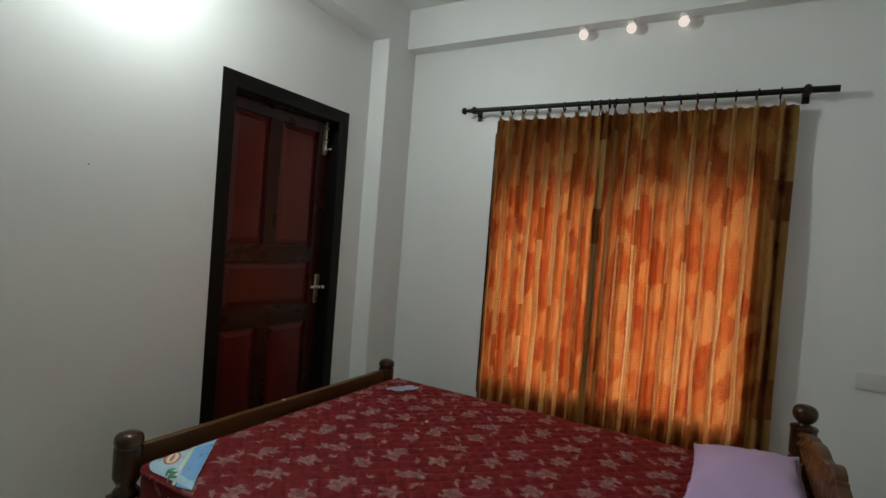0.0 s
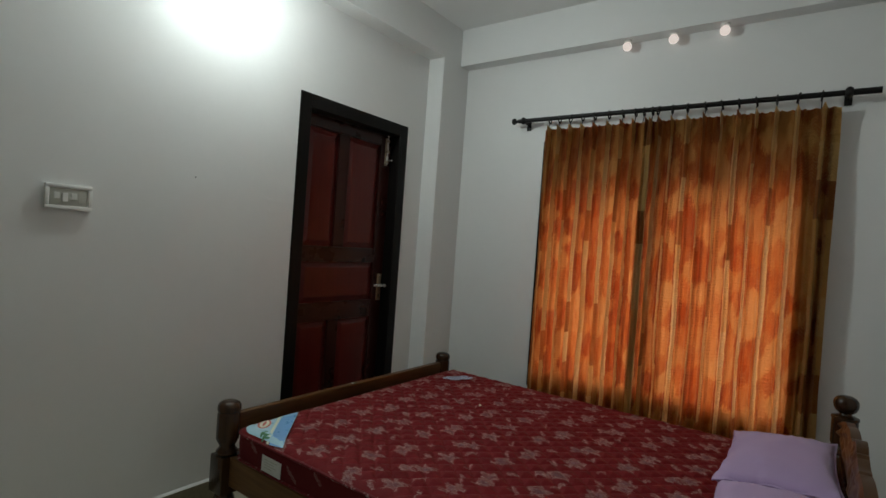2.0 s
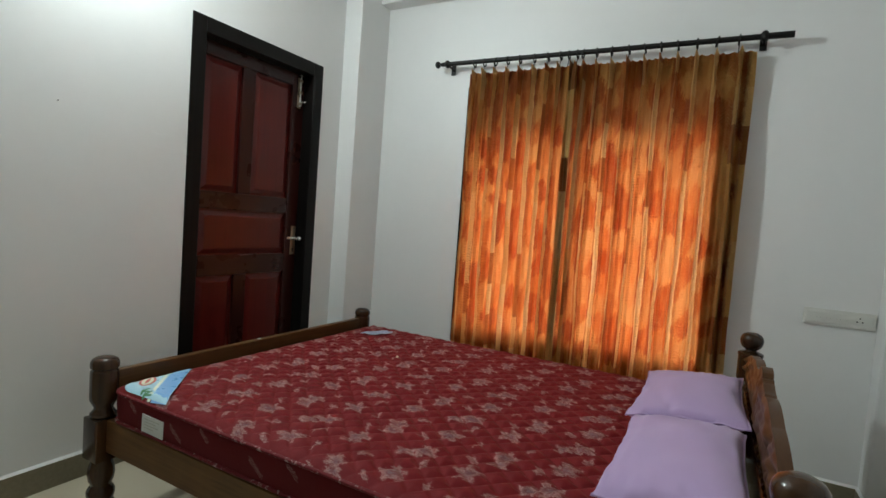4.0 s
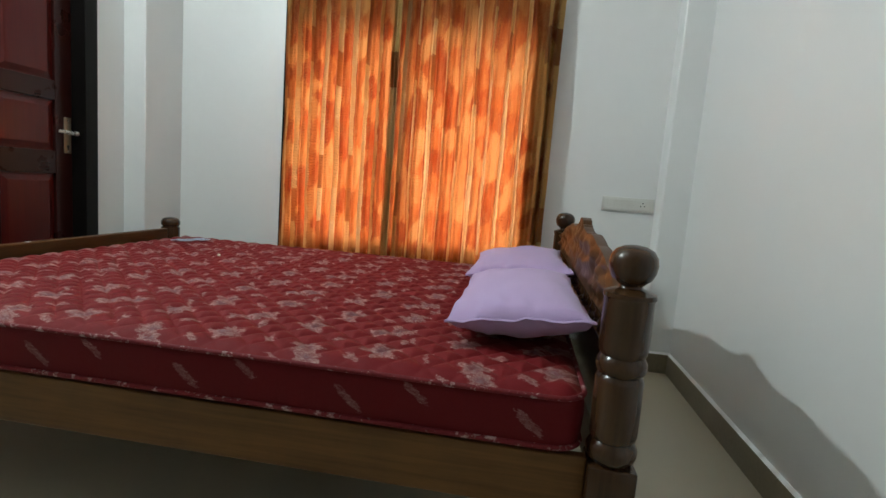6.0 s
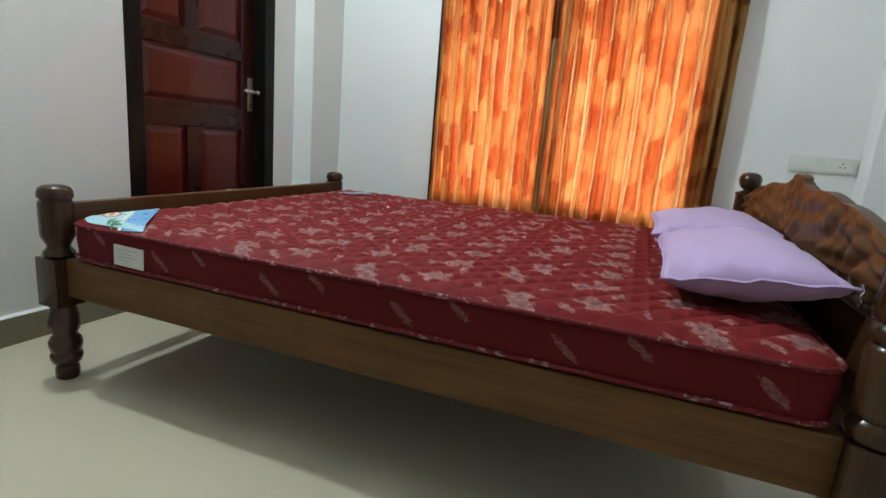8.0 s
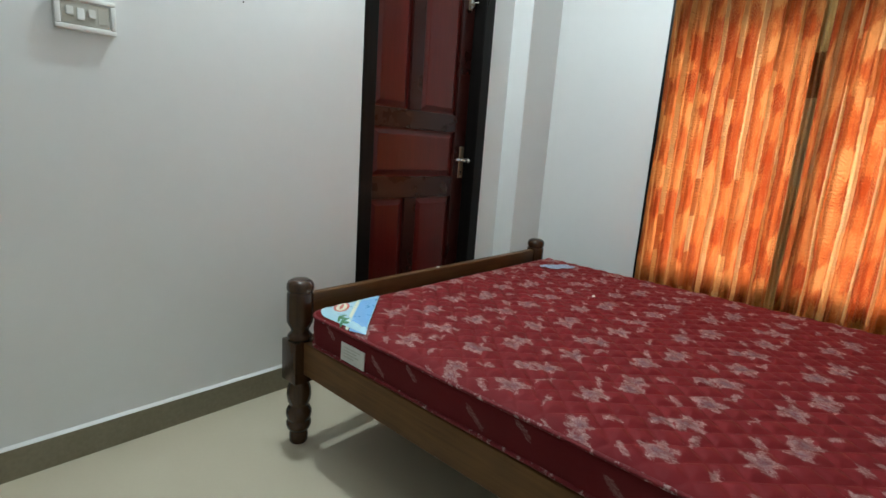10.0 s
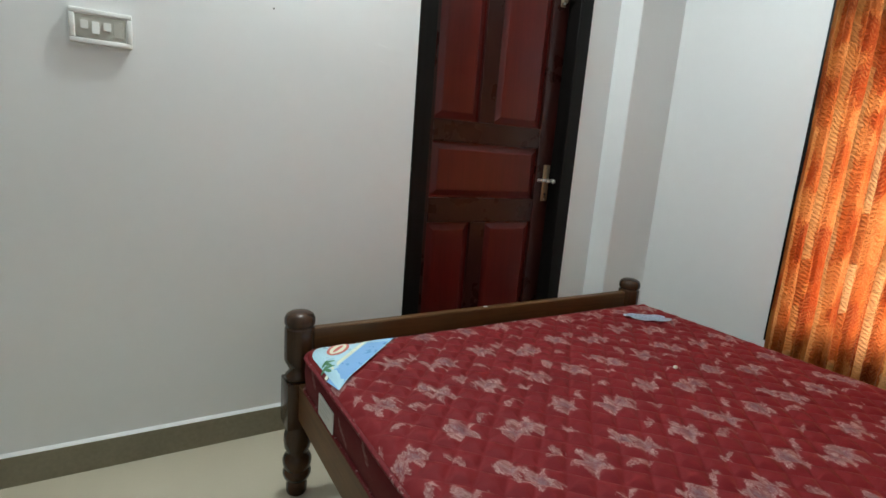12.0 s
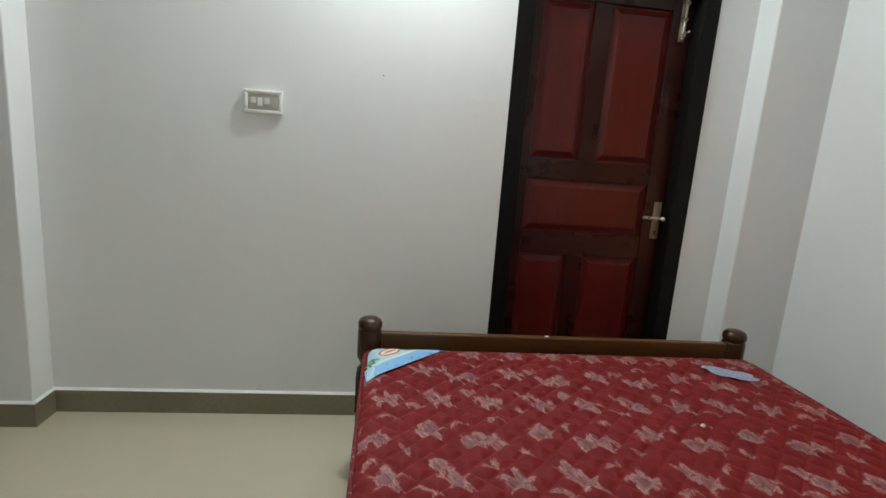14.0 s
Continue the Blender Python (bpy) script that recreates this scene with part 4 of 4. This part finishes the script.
def build_pillow(cx, cy, cz, a, b, t, tilt, skew, seed, label):
    """A plump pillow with a stitched edge. a, b: half its width and length; skew: how far its ends slant."""
    pil = thing("pillow", (cx, cy, cz), label, "pillow", "pillows on the bed")
    m = Matrix.Translation((cx, cy, cz)) @ Matrix(((1, 0, 0, 0), (skew, 1, 0, 0), (0, 0, 1, 0), (0, 0, 0, 1))) @ Matrix.Rotation(radians(tilt), 4, "Y")
    bm = bmesh.new()
    n = 44
    grids = []
    for side in (1, -1):
        g = []
        for i in range(n + 1):
            row = []
            for j in range(n + 1):
                u, v = -1 + 2 * i / n, -1 + 2 * j / n
                pu, pv = u * (1 - 0.085 * (1 - v * v) * abs(u)), v * (1 - 0.065 * (1 - u * u) * abs(v))
                ex = 0.40 if side > 0 else 0.40
                body = max(0.0, (1 - u * u)) ** ex * max(0.0, (1 - v * v)) ** ex
                near_edge = 1 - max(abs(u), abs(v))
                crease = 0.006 * noise.noise((u * 2.2 + seed, v * 2.2, side * 2.0)) + 0.010 * noise.noise((u * 6 + seed, v * 3.5, side + 5.0)) * math.exp(-near_edge * 5)
                w = side * t * (0.86 if side > 0 else 1.08) * body + crease * (body > 0)
                w += 0.004 * math.sin(v * 14 + u * 9 + seed) * max(0, 1 - near_edge * 12)
                if side < 0 and (i in (0, n) or j in (0, n)):
                    row.append(grids[0][i][j])
                else:
                    row.append(bm.verts.new(m @ Vector((a * pu, b * pv, w))))
            g.append(row)
        grids.append(g)
    for g in grids:
        for i in range(n):
            for j in range(n):
                bm.faces.new((g[i][j], g[i + 1][j], g[i + 1][j + 1], g[i][j + 1]))
    part("cover", bm, M_PILLOW, pil, smooth=70)
    bm = bmesh.new()
    ring = []
    for side_i in range(4):
        for k in range(30):
            s = -1 + 2 * k / 30
            u, v = ((s, -1), (1, s), (-s, 1), (-1, -s))[side_i]
            pu, pv = u * (1 - 0.085 * (1 - v * v) * abs(u)), v * (1 - 0.065 * (1 - u * u) * abs(v))
            ring.append(m @ Vector((a * pu * 1.004, b * pv * 1.004, 0.004 * math.sin(v * 14 + u * 9 + seed) + 0.006 * noise.noise((u * 6 + seed, v * 3.5, 6.0)))))
    tube(bm, ring, 0.0035, 6, True)
    part("seam", bm, M_PILLOW, pil, smooth=60)


build_pillow(-0.337, 2.040, 0.618, 0.164, 0.306, 0.072, -8.5, -0.22, 1.0, "plump lavender cotton pillow leaning on the carved headboard")
build_pillow(-0.338, 2.636, 0.634, 0.176, 0.312, 0.058, -7, -0.03, 4.0, "plump lavender cotton pillow beside the curtained window")

# slip of plastic and a crumb on the mattress
bm = bmesh.new()
rows = []
for i in range(13):
    row = []
    for j in range(10):
        u, v = -1 + i / 6, -1 + j / 4.5
        wide = (1 - 0.25 * max(0.0, u)) * (1 - 0.45 * abs(u) ** 6)
        x = -1.947 + 0.046 * v * wide + 0.034 * u
        y = 2.926 + 0.076 * u * (1 + 0.04 * math.sin(v * 5)) + 0.006 * math.sin(v * 3)
        fold = 0.0045 * abs(noise.noise((x * 38, y * 30, 4.0))) + 0.003 * max(0.0, math.sin(u * 5 + v * 3))
        row.append(bm.verts.new((x, y, MZ1 + 0.0022 + 0.7 * fold)))
    rows.append(row)
for a, b in zip(rows, rows[1:]):
    for j in range(9):
        bm.faces.new((a[j], a[j + 1], b[j + 1], b[j]))
bmesh.ops.solidify(bm, geom=list(bm.faces), thickness=0.0012)
tagged(new("plastic_slip", mesh_of("plastic_slip", bm, M_SLIP)), "crumpled pale blue plastic slip lying on the mattress", "slip")
bm = bmesh.new()
ball(bm, (-1.583, 2.580, MZ1 + 0.003), 0.006, 0.008, 0.006, 10, 6)
tagged(new("foam_crumb", mesh_of("foam_crumb", bm, M_CREAM, 40)), "small white foam crumb on the mattress", "crumb")


# ---- curtain on its rod ----
ROD_Y, ROD_Z = 3.470, 2.200
RINGS_L = [-1.735, -1.665, -1.590, -1.512, -1.435, -1.345, -1.262, -1.188, -1.140]
RINGS_R = [-1.092, -1.060, -0.985, -0.905, -0.815, -0.735, -0.655, -0.575, -0.485, -0.395, -0.300]


def build_rod():
    rod = thing("curtain_rod", (-1.05, ROD_Y, ROD_Z), "black enamelled curtain rod with ball finials on wall brackets", "curtain rod")
    bm = bmesh.new()
    tube(bm, [(-1.960, ROD_Y, ROD_Z + 0.004), (-1.0, ROD_Y, ROD_Z), (-0.078, ROD_Y, ROD_Z - 0.004)], 0.0138, 16)
    part("pole", bm, M_ROD, rod, smooth=40)
    bm = bmesh.new()
    tube(bm, [(-0.205, ROD_Y, ROD_Z - 0.003), (-0.076, ROD_Y, ROD_Z - 0.004)], 0.0155, 16)
    part("sleeve", bm, M_ROD, rod, smooth=40)
    bm = bmesh.new()
    for x, r in ((-1.998, 0.022), (-1.968, 0.012), (-1.928, 0.024)):
        ball(bm, (x, ROD_Y, ROD_Z + 0.004), r * 0.8, r, r, 16, 10)
    tube(bm, [(-1.998, ROD_Y, ROD_Z + 0.004), (-1.925, ROD_Y, ROD_Z + 0.004)], 0.009, 12)
    part("finial", bm, M_ROD, rod, smooth=50)
    bm = bmesh.new()
    ball(bm, (-0.196, ROD_Y, ROD_Z - 0.003), 0.020, 0.026, 0.028, 18, 12)
    part("knob", bm, M_ROD, rod, smooth=50)
    for x in (-1.925, -0.196):
        bm = bmesh.new()
        tube(bm, [(x, ROD_Y + 0.010, ROD_Z), (x, ROD_Y + 0.045, ROD_Z - 0.006), (x, Y_NORTH - 0.004, ROD_Z - 0.012)], 0.007, 10)
        box(bm, x - 0.016, x + 0.016, Y_NORTH - 0.006, Y_NORTH - 0.0005, ROD_Z - 0.045, ROD_Z + 0.022, 0.002)
        tube(bm, [(x, ROD_Y + 0.018 * math.sin(radians(q)), ROD_Z + 0.018 * math.cos(radians(q))) for q in range(0, 360, 30)], 0.004, 8, True)
        part("bracket", bm, M_ROD, rod, smooth=40)


def build_curtain(rings, x0, x1, seed, wide_l, wide_r, lap, label):
    cur = thing("curtain", ((x0 + x1) / 2, ROD_Y - 0.01, 0.25), label, "curtain", "curtains at the window")
    z0, z1 = 0.250, 2.140
    marks = rings
    per = 24
    # along the cloth: one fold between two rings
    knots = [x0] + [(a + b) / 2 for a, b in zip(marks, marks[1:])] + [x1]
    cols = []
    for i, (a, b) in enumerate(zip(knots, knots[1:])):
        cols += [(i + k / per, a + (b - a) * k / per, i) for k in range(per)]
    cols.append((len(knots) - 1, x1, len(knots) - 2))
    rows = 62
    bm = bmesh.new()
    uvl = bm.loops.layers.uv.new("cloth")
    grid, coords = [], []
    rnd = random.Random(seed)
    amp = [0.65 + 0.55 * rnd.random() for _ in knots]
    lean = [rnd.uniform(-0.45, 0.45) for _ in knots]
    for j in range(rows + 1):
        f = j / rows
        z = z1 - (z1 - z0) * f
        down = z1 - z
        pinch = math.exp(-((down - 0.085) / 0.055) ** 2)
        flare = min(1.0, 0.55 + down * 1.2)
        row, rc = [], []
        for p, x, i in cols:
            ph = p - math.floor(p) if p < len(knots) - 1 else 1.0
            sway = 0.35 * noise.noise((i * 1.7 + seed, down * 1.3, 2.0)) * min(1, down * 2)
            w = 2 * math.pi * (ph + lean[i] * 0.12 * math.sin(2 * math.pi * ph))
            mid = 0.5 + lean[i] * 0.10 * min(1.0, down * 1.5)
            slim = 0.125 - 0.080 * pinch + 0.11 * math.exp(-(down / 0.035) ** 2)
            ridge = math.exp(-((ph - mid) / slim) ** 2)         # 1 on the crest of the fold, under the ring
            fan = math.exp(-(down / 0.05) ** 2) * math.cos((ph - 0.5) * 6 * math.pi) * math.exp(-((ph - 0.5) / 0.26) ** 2)
            depth = 0.066 * amp[i] * flare
            side = 0.26 + 0.05 * lean[i]
            minor = (math.exp(-((ph - mid - side) / 0.055) ** 2) * (0.4 + 0.6 * amp[i - 1]) + math.exp(-((ph - mid + side) / 0.05) ** 2) * 0.55) * min(1.0, down * 1.6)
            wide = knots[i + 1] - knots[i]
            xx = x - 0.30 * wide * flare * (ph - mid) * math.exp(-((ph - mid) / 0.2) ** 2) * (1.0 + 0.8 * pinch) * 1.6
            xx += 0.026 * sway * min(1.0, 6 * min(p, len(knots) - 1 - p) / len(knots)) + 0.006 * noise.noise((x * 20, down * 3.0, seed))
            yy = ROD_Y + 0.022 - depth * ridge - 0.027 * minor - 0.034 * fan + 0.006 * noise.noise((x * 14, down * 2.4, seed + 3.0)) + 0.010 * noise.noise((x * 3.0, down * 1.1, seed + 9.0))
            yy -= 0.085 * max(0.0, 1 - (len(knots) - 1 - p) / 0.62) ** 0.8 * lap
            top = (0.010 * ridge + 0.006 * fan - 0.006) * math.exp(-down / 0.03)
            row.append(bm.verts.new((xx, yy, z + top)))
            rc.append((seed * 3.675 + p * 0.175, z))
        grid.append(row)
        coords.append(rc)
    grid_co = [[v.co.copy() for v in r] for r in grid]
    for j in range(rows):
        for i in range(len(cols) - 1):
            f = bm.faces.new((grid[j][i], grid[j + 1][i], grid[j + 1][i + 1], grid[j][i + 1]))
            for loop, (a, b) in zip(f.loops, ((j, i), (j + 1, i), (j + 1, i + 1), (j, i + 1))):
                loop[uvl].uv = coords[a][b]
    part("drape", bm, M_CURTAIN, cur, smooth=80)
    # cloth turned back double down both sides
    for lo, hi in ((0, wide_l), (len(cols) - 1 - wide_r, len(cols) - 1)):
        hm = bmesh.new()
        hl = hm.loops.layers.uv.new("cloth")
        for j, i, back in [(j, i, b) for b in ([[hm.verts.new(co + Vector((0, gap, 0))) for co in r[lo:hi + 1]] for r in grid_co] for gap in (0.004,)) for j in range(rows) for i in range(hi - lo)]:
                f = hm.faces.new((back[j][i], back[j + 1][i], back[j + 1][i + 1], back[j][i + 1]))
                for loop, (a, b) in zip(f.loops, ((j, i), (j + 1, i), (j + 1, i + 1), (j, i + 1))):
                    loop[hl].uv = coords[a][lo + b]
        part("side_hem", hm, M_CURTAIN, cur, smooth=80)
    for x in rings:
        bm = bmesh.new()
        tilt = rnd.uniform(-0.006, 0.006)
        tube(bm, [(x + tilt * math.cos(radians(q)), ROD_Y + 0.021 * math.sin(radians(q)), ROD_Z - 0.008 + 0.023 * math.cos(radians(q))) for q in range(0, 360, 24)], 0.0046, 8, True)
        ring = part("ring", bm, M_ROD, cur, "black curtain ring", 60)
        bm = bmesh.new()
        tube(bm, [(x, ROD_Y, ROD_Z - 0.030), (x, ROD_Y - 0.006, ROD_Z - 0.050), (x, ROD_Y - 0.018, ROD_Z - 0.075)], 0.0022, 6)
        part("hook", bm, M_ROD, ring)


build_rod()
build_curtain(RINGS_L, -1.768, -1.078, 1, 5, 14, 1.0, "narrower drawn panel of orange, gold and rust patchwork curtain")
build_curtain(RINGS_R, -1.118, -0.222, 2, 12, 26, 0.0, "wider drawn panel of orange, gold and rust patchwork curtain")


# ---- lamps ----
def build_bulb():
    """A bulb in a long batten holder standing straight out from the wall."""
    y, z = 1.695, 2.450
    lamp = thing("wall_lamp", (X_WEST, y, z), "bright white bulb in a holder on the wall", "lamp")

    def turned(name, prof, material, label=""):
        bm = bmesh.new()
        rings = [[bm.verts.new((X_WEST + dx, y + r * math.cos(2 * math.pi * i / 24), z + r * math.sin(2 * math.pi * i / 24))) for i in range(24)] for dx, r in prof]
        for a, b in zip(rings, rings[1:]):
            for i in range(24):
                bm.faces.new((a[i], a[(i + 1) % 24], b[(i + 1) % 24], b[i]))
        bm.faces.new(list(reversed(rings[0])))
        bm.faces.new(rings[-1])
        return part(name, bm, material, lamp, label, 45)

    turned("base", [(0.0005, 0.038), (0.014, 0.038), (0.020, 0.034), (0.024, 0.026)], M_WHITE, "white plastic holder base")
    turned("holder", [(0.0245, 0.016), (0.100, 0.016), (0.104, 0.021), (0.145, 0.021), (0.149, 0.017)], M_WHITE)
    turned("bulb_body", [(0.1495, 0.0165), (0.157, 0.019), (0.175, 0.024), (0.201, 0.0307)], M_WHITE, "white plastic bulb body")
    bm = bmesh.new()
    ball(bm, (X_WEST + 0.2015, y, z), 0.022, 0.032, 0.032, 24, 16)
    bmesh.ops.bisect_plane(bm, geom=list(bm.verts) + list(bm.edges) + list(bm.faces), plane_co=(X_WEST + 0.2015, y, z), plane_no=(1, 0, 0), clear_inner=True)
    part("bulb", bm, M_BULB, lamp, "glowing white bulb dome", 60)


build_bulb()

for i, x in enumerate((-1.278, -1.016, -0.754)):
    y = 3.500
    globe = thing("globe_lamp", (x, y, Z_BEAM), "small frosted globe lamp under the ceiling beam", "lamp", "globe lamps under the beam")
    bm = bmesh.new()
    lathe(bm, [(0.020, Z_BEAM - 0.012), (0.024, Z_BEAM - 0.008), (0.024, Z_BEAM - 0.0005)], x, y, 20)
    part("cap", bm, M_WHITE, globe, "white ceiling cap", 40)
    bm = bmesh.new()
    ball(bm, (x, y, Z_BEAM - 0.038), 0.027, 0.027, 0.027, 24, 16)
    part("globe", bm, M_GLOBE, globe, "frosted pinkish white globe", 60)


# ---- switches and sockets ----
def build_switchboard():
    y0, y1, z0, z1 = 1.036, 1.190, 1.364, 1.459
    xs = X_WEST
    sw = thing("switchboard", (xs, (y0 + y1) / 2, (z0 + z1) / 2), "white plastic switchboard with a raised rim on the wall", "switch")
    bm = bmesh.new()
    box(bm, xs + 0.0005, xs + 0.014, y0, y1, z0, z1, 0.004)
    back = part("back_box", bm, M_WHITE, sw, smooth=40)
    for a in ((y0, y1, z1 - 0.014, z1), (y0, y1, z0, z0 + 0.014), (y0, y0 + 0.014, z0 + 0.014, z1 - 0.014), (y1 - 0.014, y1, z0 + 0.014, z1 - 0.014)):
        bm = bmesh.new()
        box(bm, xs + 0.0125, xs + 0.019, a[0], a[1], a[2], a[3], 0.003)
        part("rim", bm, M_WHITE, sw, smooth=40)
    bm = bmesh.new()
    box(bm, xs + 0.0125, xs + 0.0155, y0 + 0.016, y1 - 0.016, z0 + 0.016, z1 - 0.016, 0.0015)
    part("plate", bm, M_PLATE, sw, "ivory cover plate")
    zc = (z0 + z1) / 2
    for y, h, up in ((y0 + 0.037, 0.024, 0.007), (y0 + 0.064, 0.033, -0.002), (y0 + 0.092, 0.024, 0.007)):
        bm = bmesh.new()
        vs = box(bm, xs + 0.015, xs + 0.019, y - 0.009, y + 0.009, zc - h / 2, zc + h / 2)
        for v in bm.verts:
            if v.co.x > xs + 0.018 and v.co.z < zc:
                v.co.x += 0.003
            v.co.z += up * 0.6
        bmesh.ops.bevel(bm, geom=list(bm.edges), offset=0.0012, segments=2, affect="EDGES")
        # small rockers get a darker colour for the shade of their tilt
        part("rocker", bm, M_WHITE if h > 0.03 else M_SOCKET, sw, "white rocker switch", 40)
    bm = bmesh.new()
    box(bm, xs + 0.015, xs + 0.0168, y0 + 0.107, y0 + 0.132, zc - 0.022, zc + 0.022, 0.0008)
    part("blank", bm, M_PLATE, sw)


def build_socket():
    x0, x1, z0, z1 = 0.088, 0.362, 0.844, 0.920
    ys = Y_NORTH
    so = thing("socket_board", ((x0 + x1) / 2, ys, (z0 + z1) / 2), "flat off-white socket board with rocker switches on the wall", "socket")
    bm = bmesh.new()
    box(bm, x0, x1, ys - 0.012, ys - 0.0005, z0, z1, 0.003)
    part("plate", bm, M_SOCKET, so, smooth=40)
    bm = bmesh.new()
    box(bm, x0 + 0.012, x1 - 0.012, ys - 0.0145, ys - 0.0115, z0 + 0.012, z1 - 0.012, 0.001)
    part("cover", bm, M_SOCKET, so)
    for i in range(4):
        x = x0 + 0.040 + i * 0.038
        bm = bmesh.new()
        box(bm, x - 0.011, x + 0.011, ys - 0.0165, ys - 0.0143, z0 + 0.026, z1 - 0.026, 0.0008)
        part("rocker", bm, M_SOCKET, so)
        bm = bmesh.new()
        box(bm, x - 0.013, x + 0.013, ys - 0.0152, ys - 0.0142, z0 + 0.034, z0 + 0.037)
        part("gap", bm, M_GREY, so)
    for dx, dz in ((0.0, 0.010), (-0.010, -0.006), (0.010, -0.006)):
        bm = bmesh.new()
        tube(bm, [(x1 - 0.060 + dx, ys - 0.0142, 0.884 + dz), (x1 - 0.060 + dx, ys - 0.0158, 0.884 + dz)], 0.0034, 10)
        part("pin_hole", bm, M_DARK, so)


build_switchboard()
build_socket()

# a nail left in the door wall
bm = bmesh.new()
tube(bm, [(X_WEST - 0.002, 1.602, 1.560), (X_WEST + 0.004, 1.602, 1.561)], 0.0024, 8)
tagged(new("nail", mesh_of("nail", bm, M_DARK)), "small dark nail driven into the white wall", "nail")

# smoothed-over filler beside the door
for cy, cz, a, b, h in ((2.045, 1.497, 0.092, 0.026, 0.0003), (2.020, 1.440, 0.040, 0.026, 0.0003)):
    bm = bmesh.new()
    rings = []
    for q in range(9):
        f = q / 8
        rings.append([bm.verts.new((X_WEST + 0.0006 + h * (0.5 + 0.5 * math.cos(math.pi * f)), cy + a * f * math.cos(2 * math.pi * i / 36), cz + b * f * math.sin(2 * math.pi * i / 36) * (1 + 0.2 * math.sin(3 * i)))) for i in range(36)] if q else [bm.verts.new((X_WEST + 0.0006 + h, cy, cz))])
    for i in range(36):
        bm.faces.new((rings[0][0], rings[1][i], rings[1][(i + 1) % 36]))
        for u, v in zip(rings[1:], rings[2:]):
            bm.faces.new((u[i], v[i], v[(i + 1) % 36], u[(i + 1) % 36]))
    part("filler_patch", bm, M_WALL, bpy.data.objects["wall_west"], smooth=80)
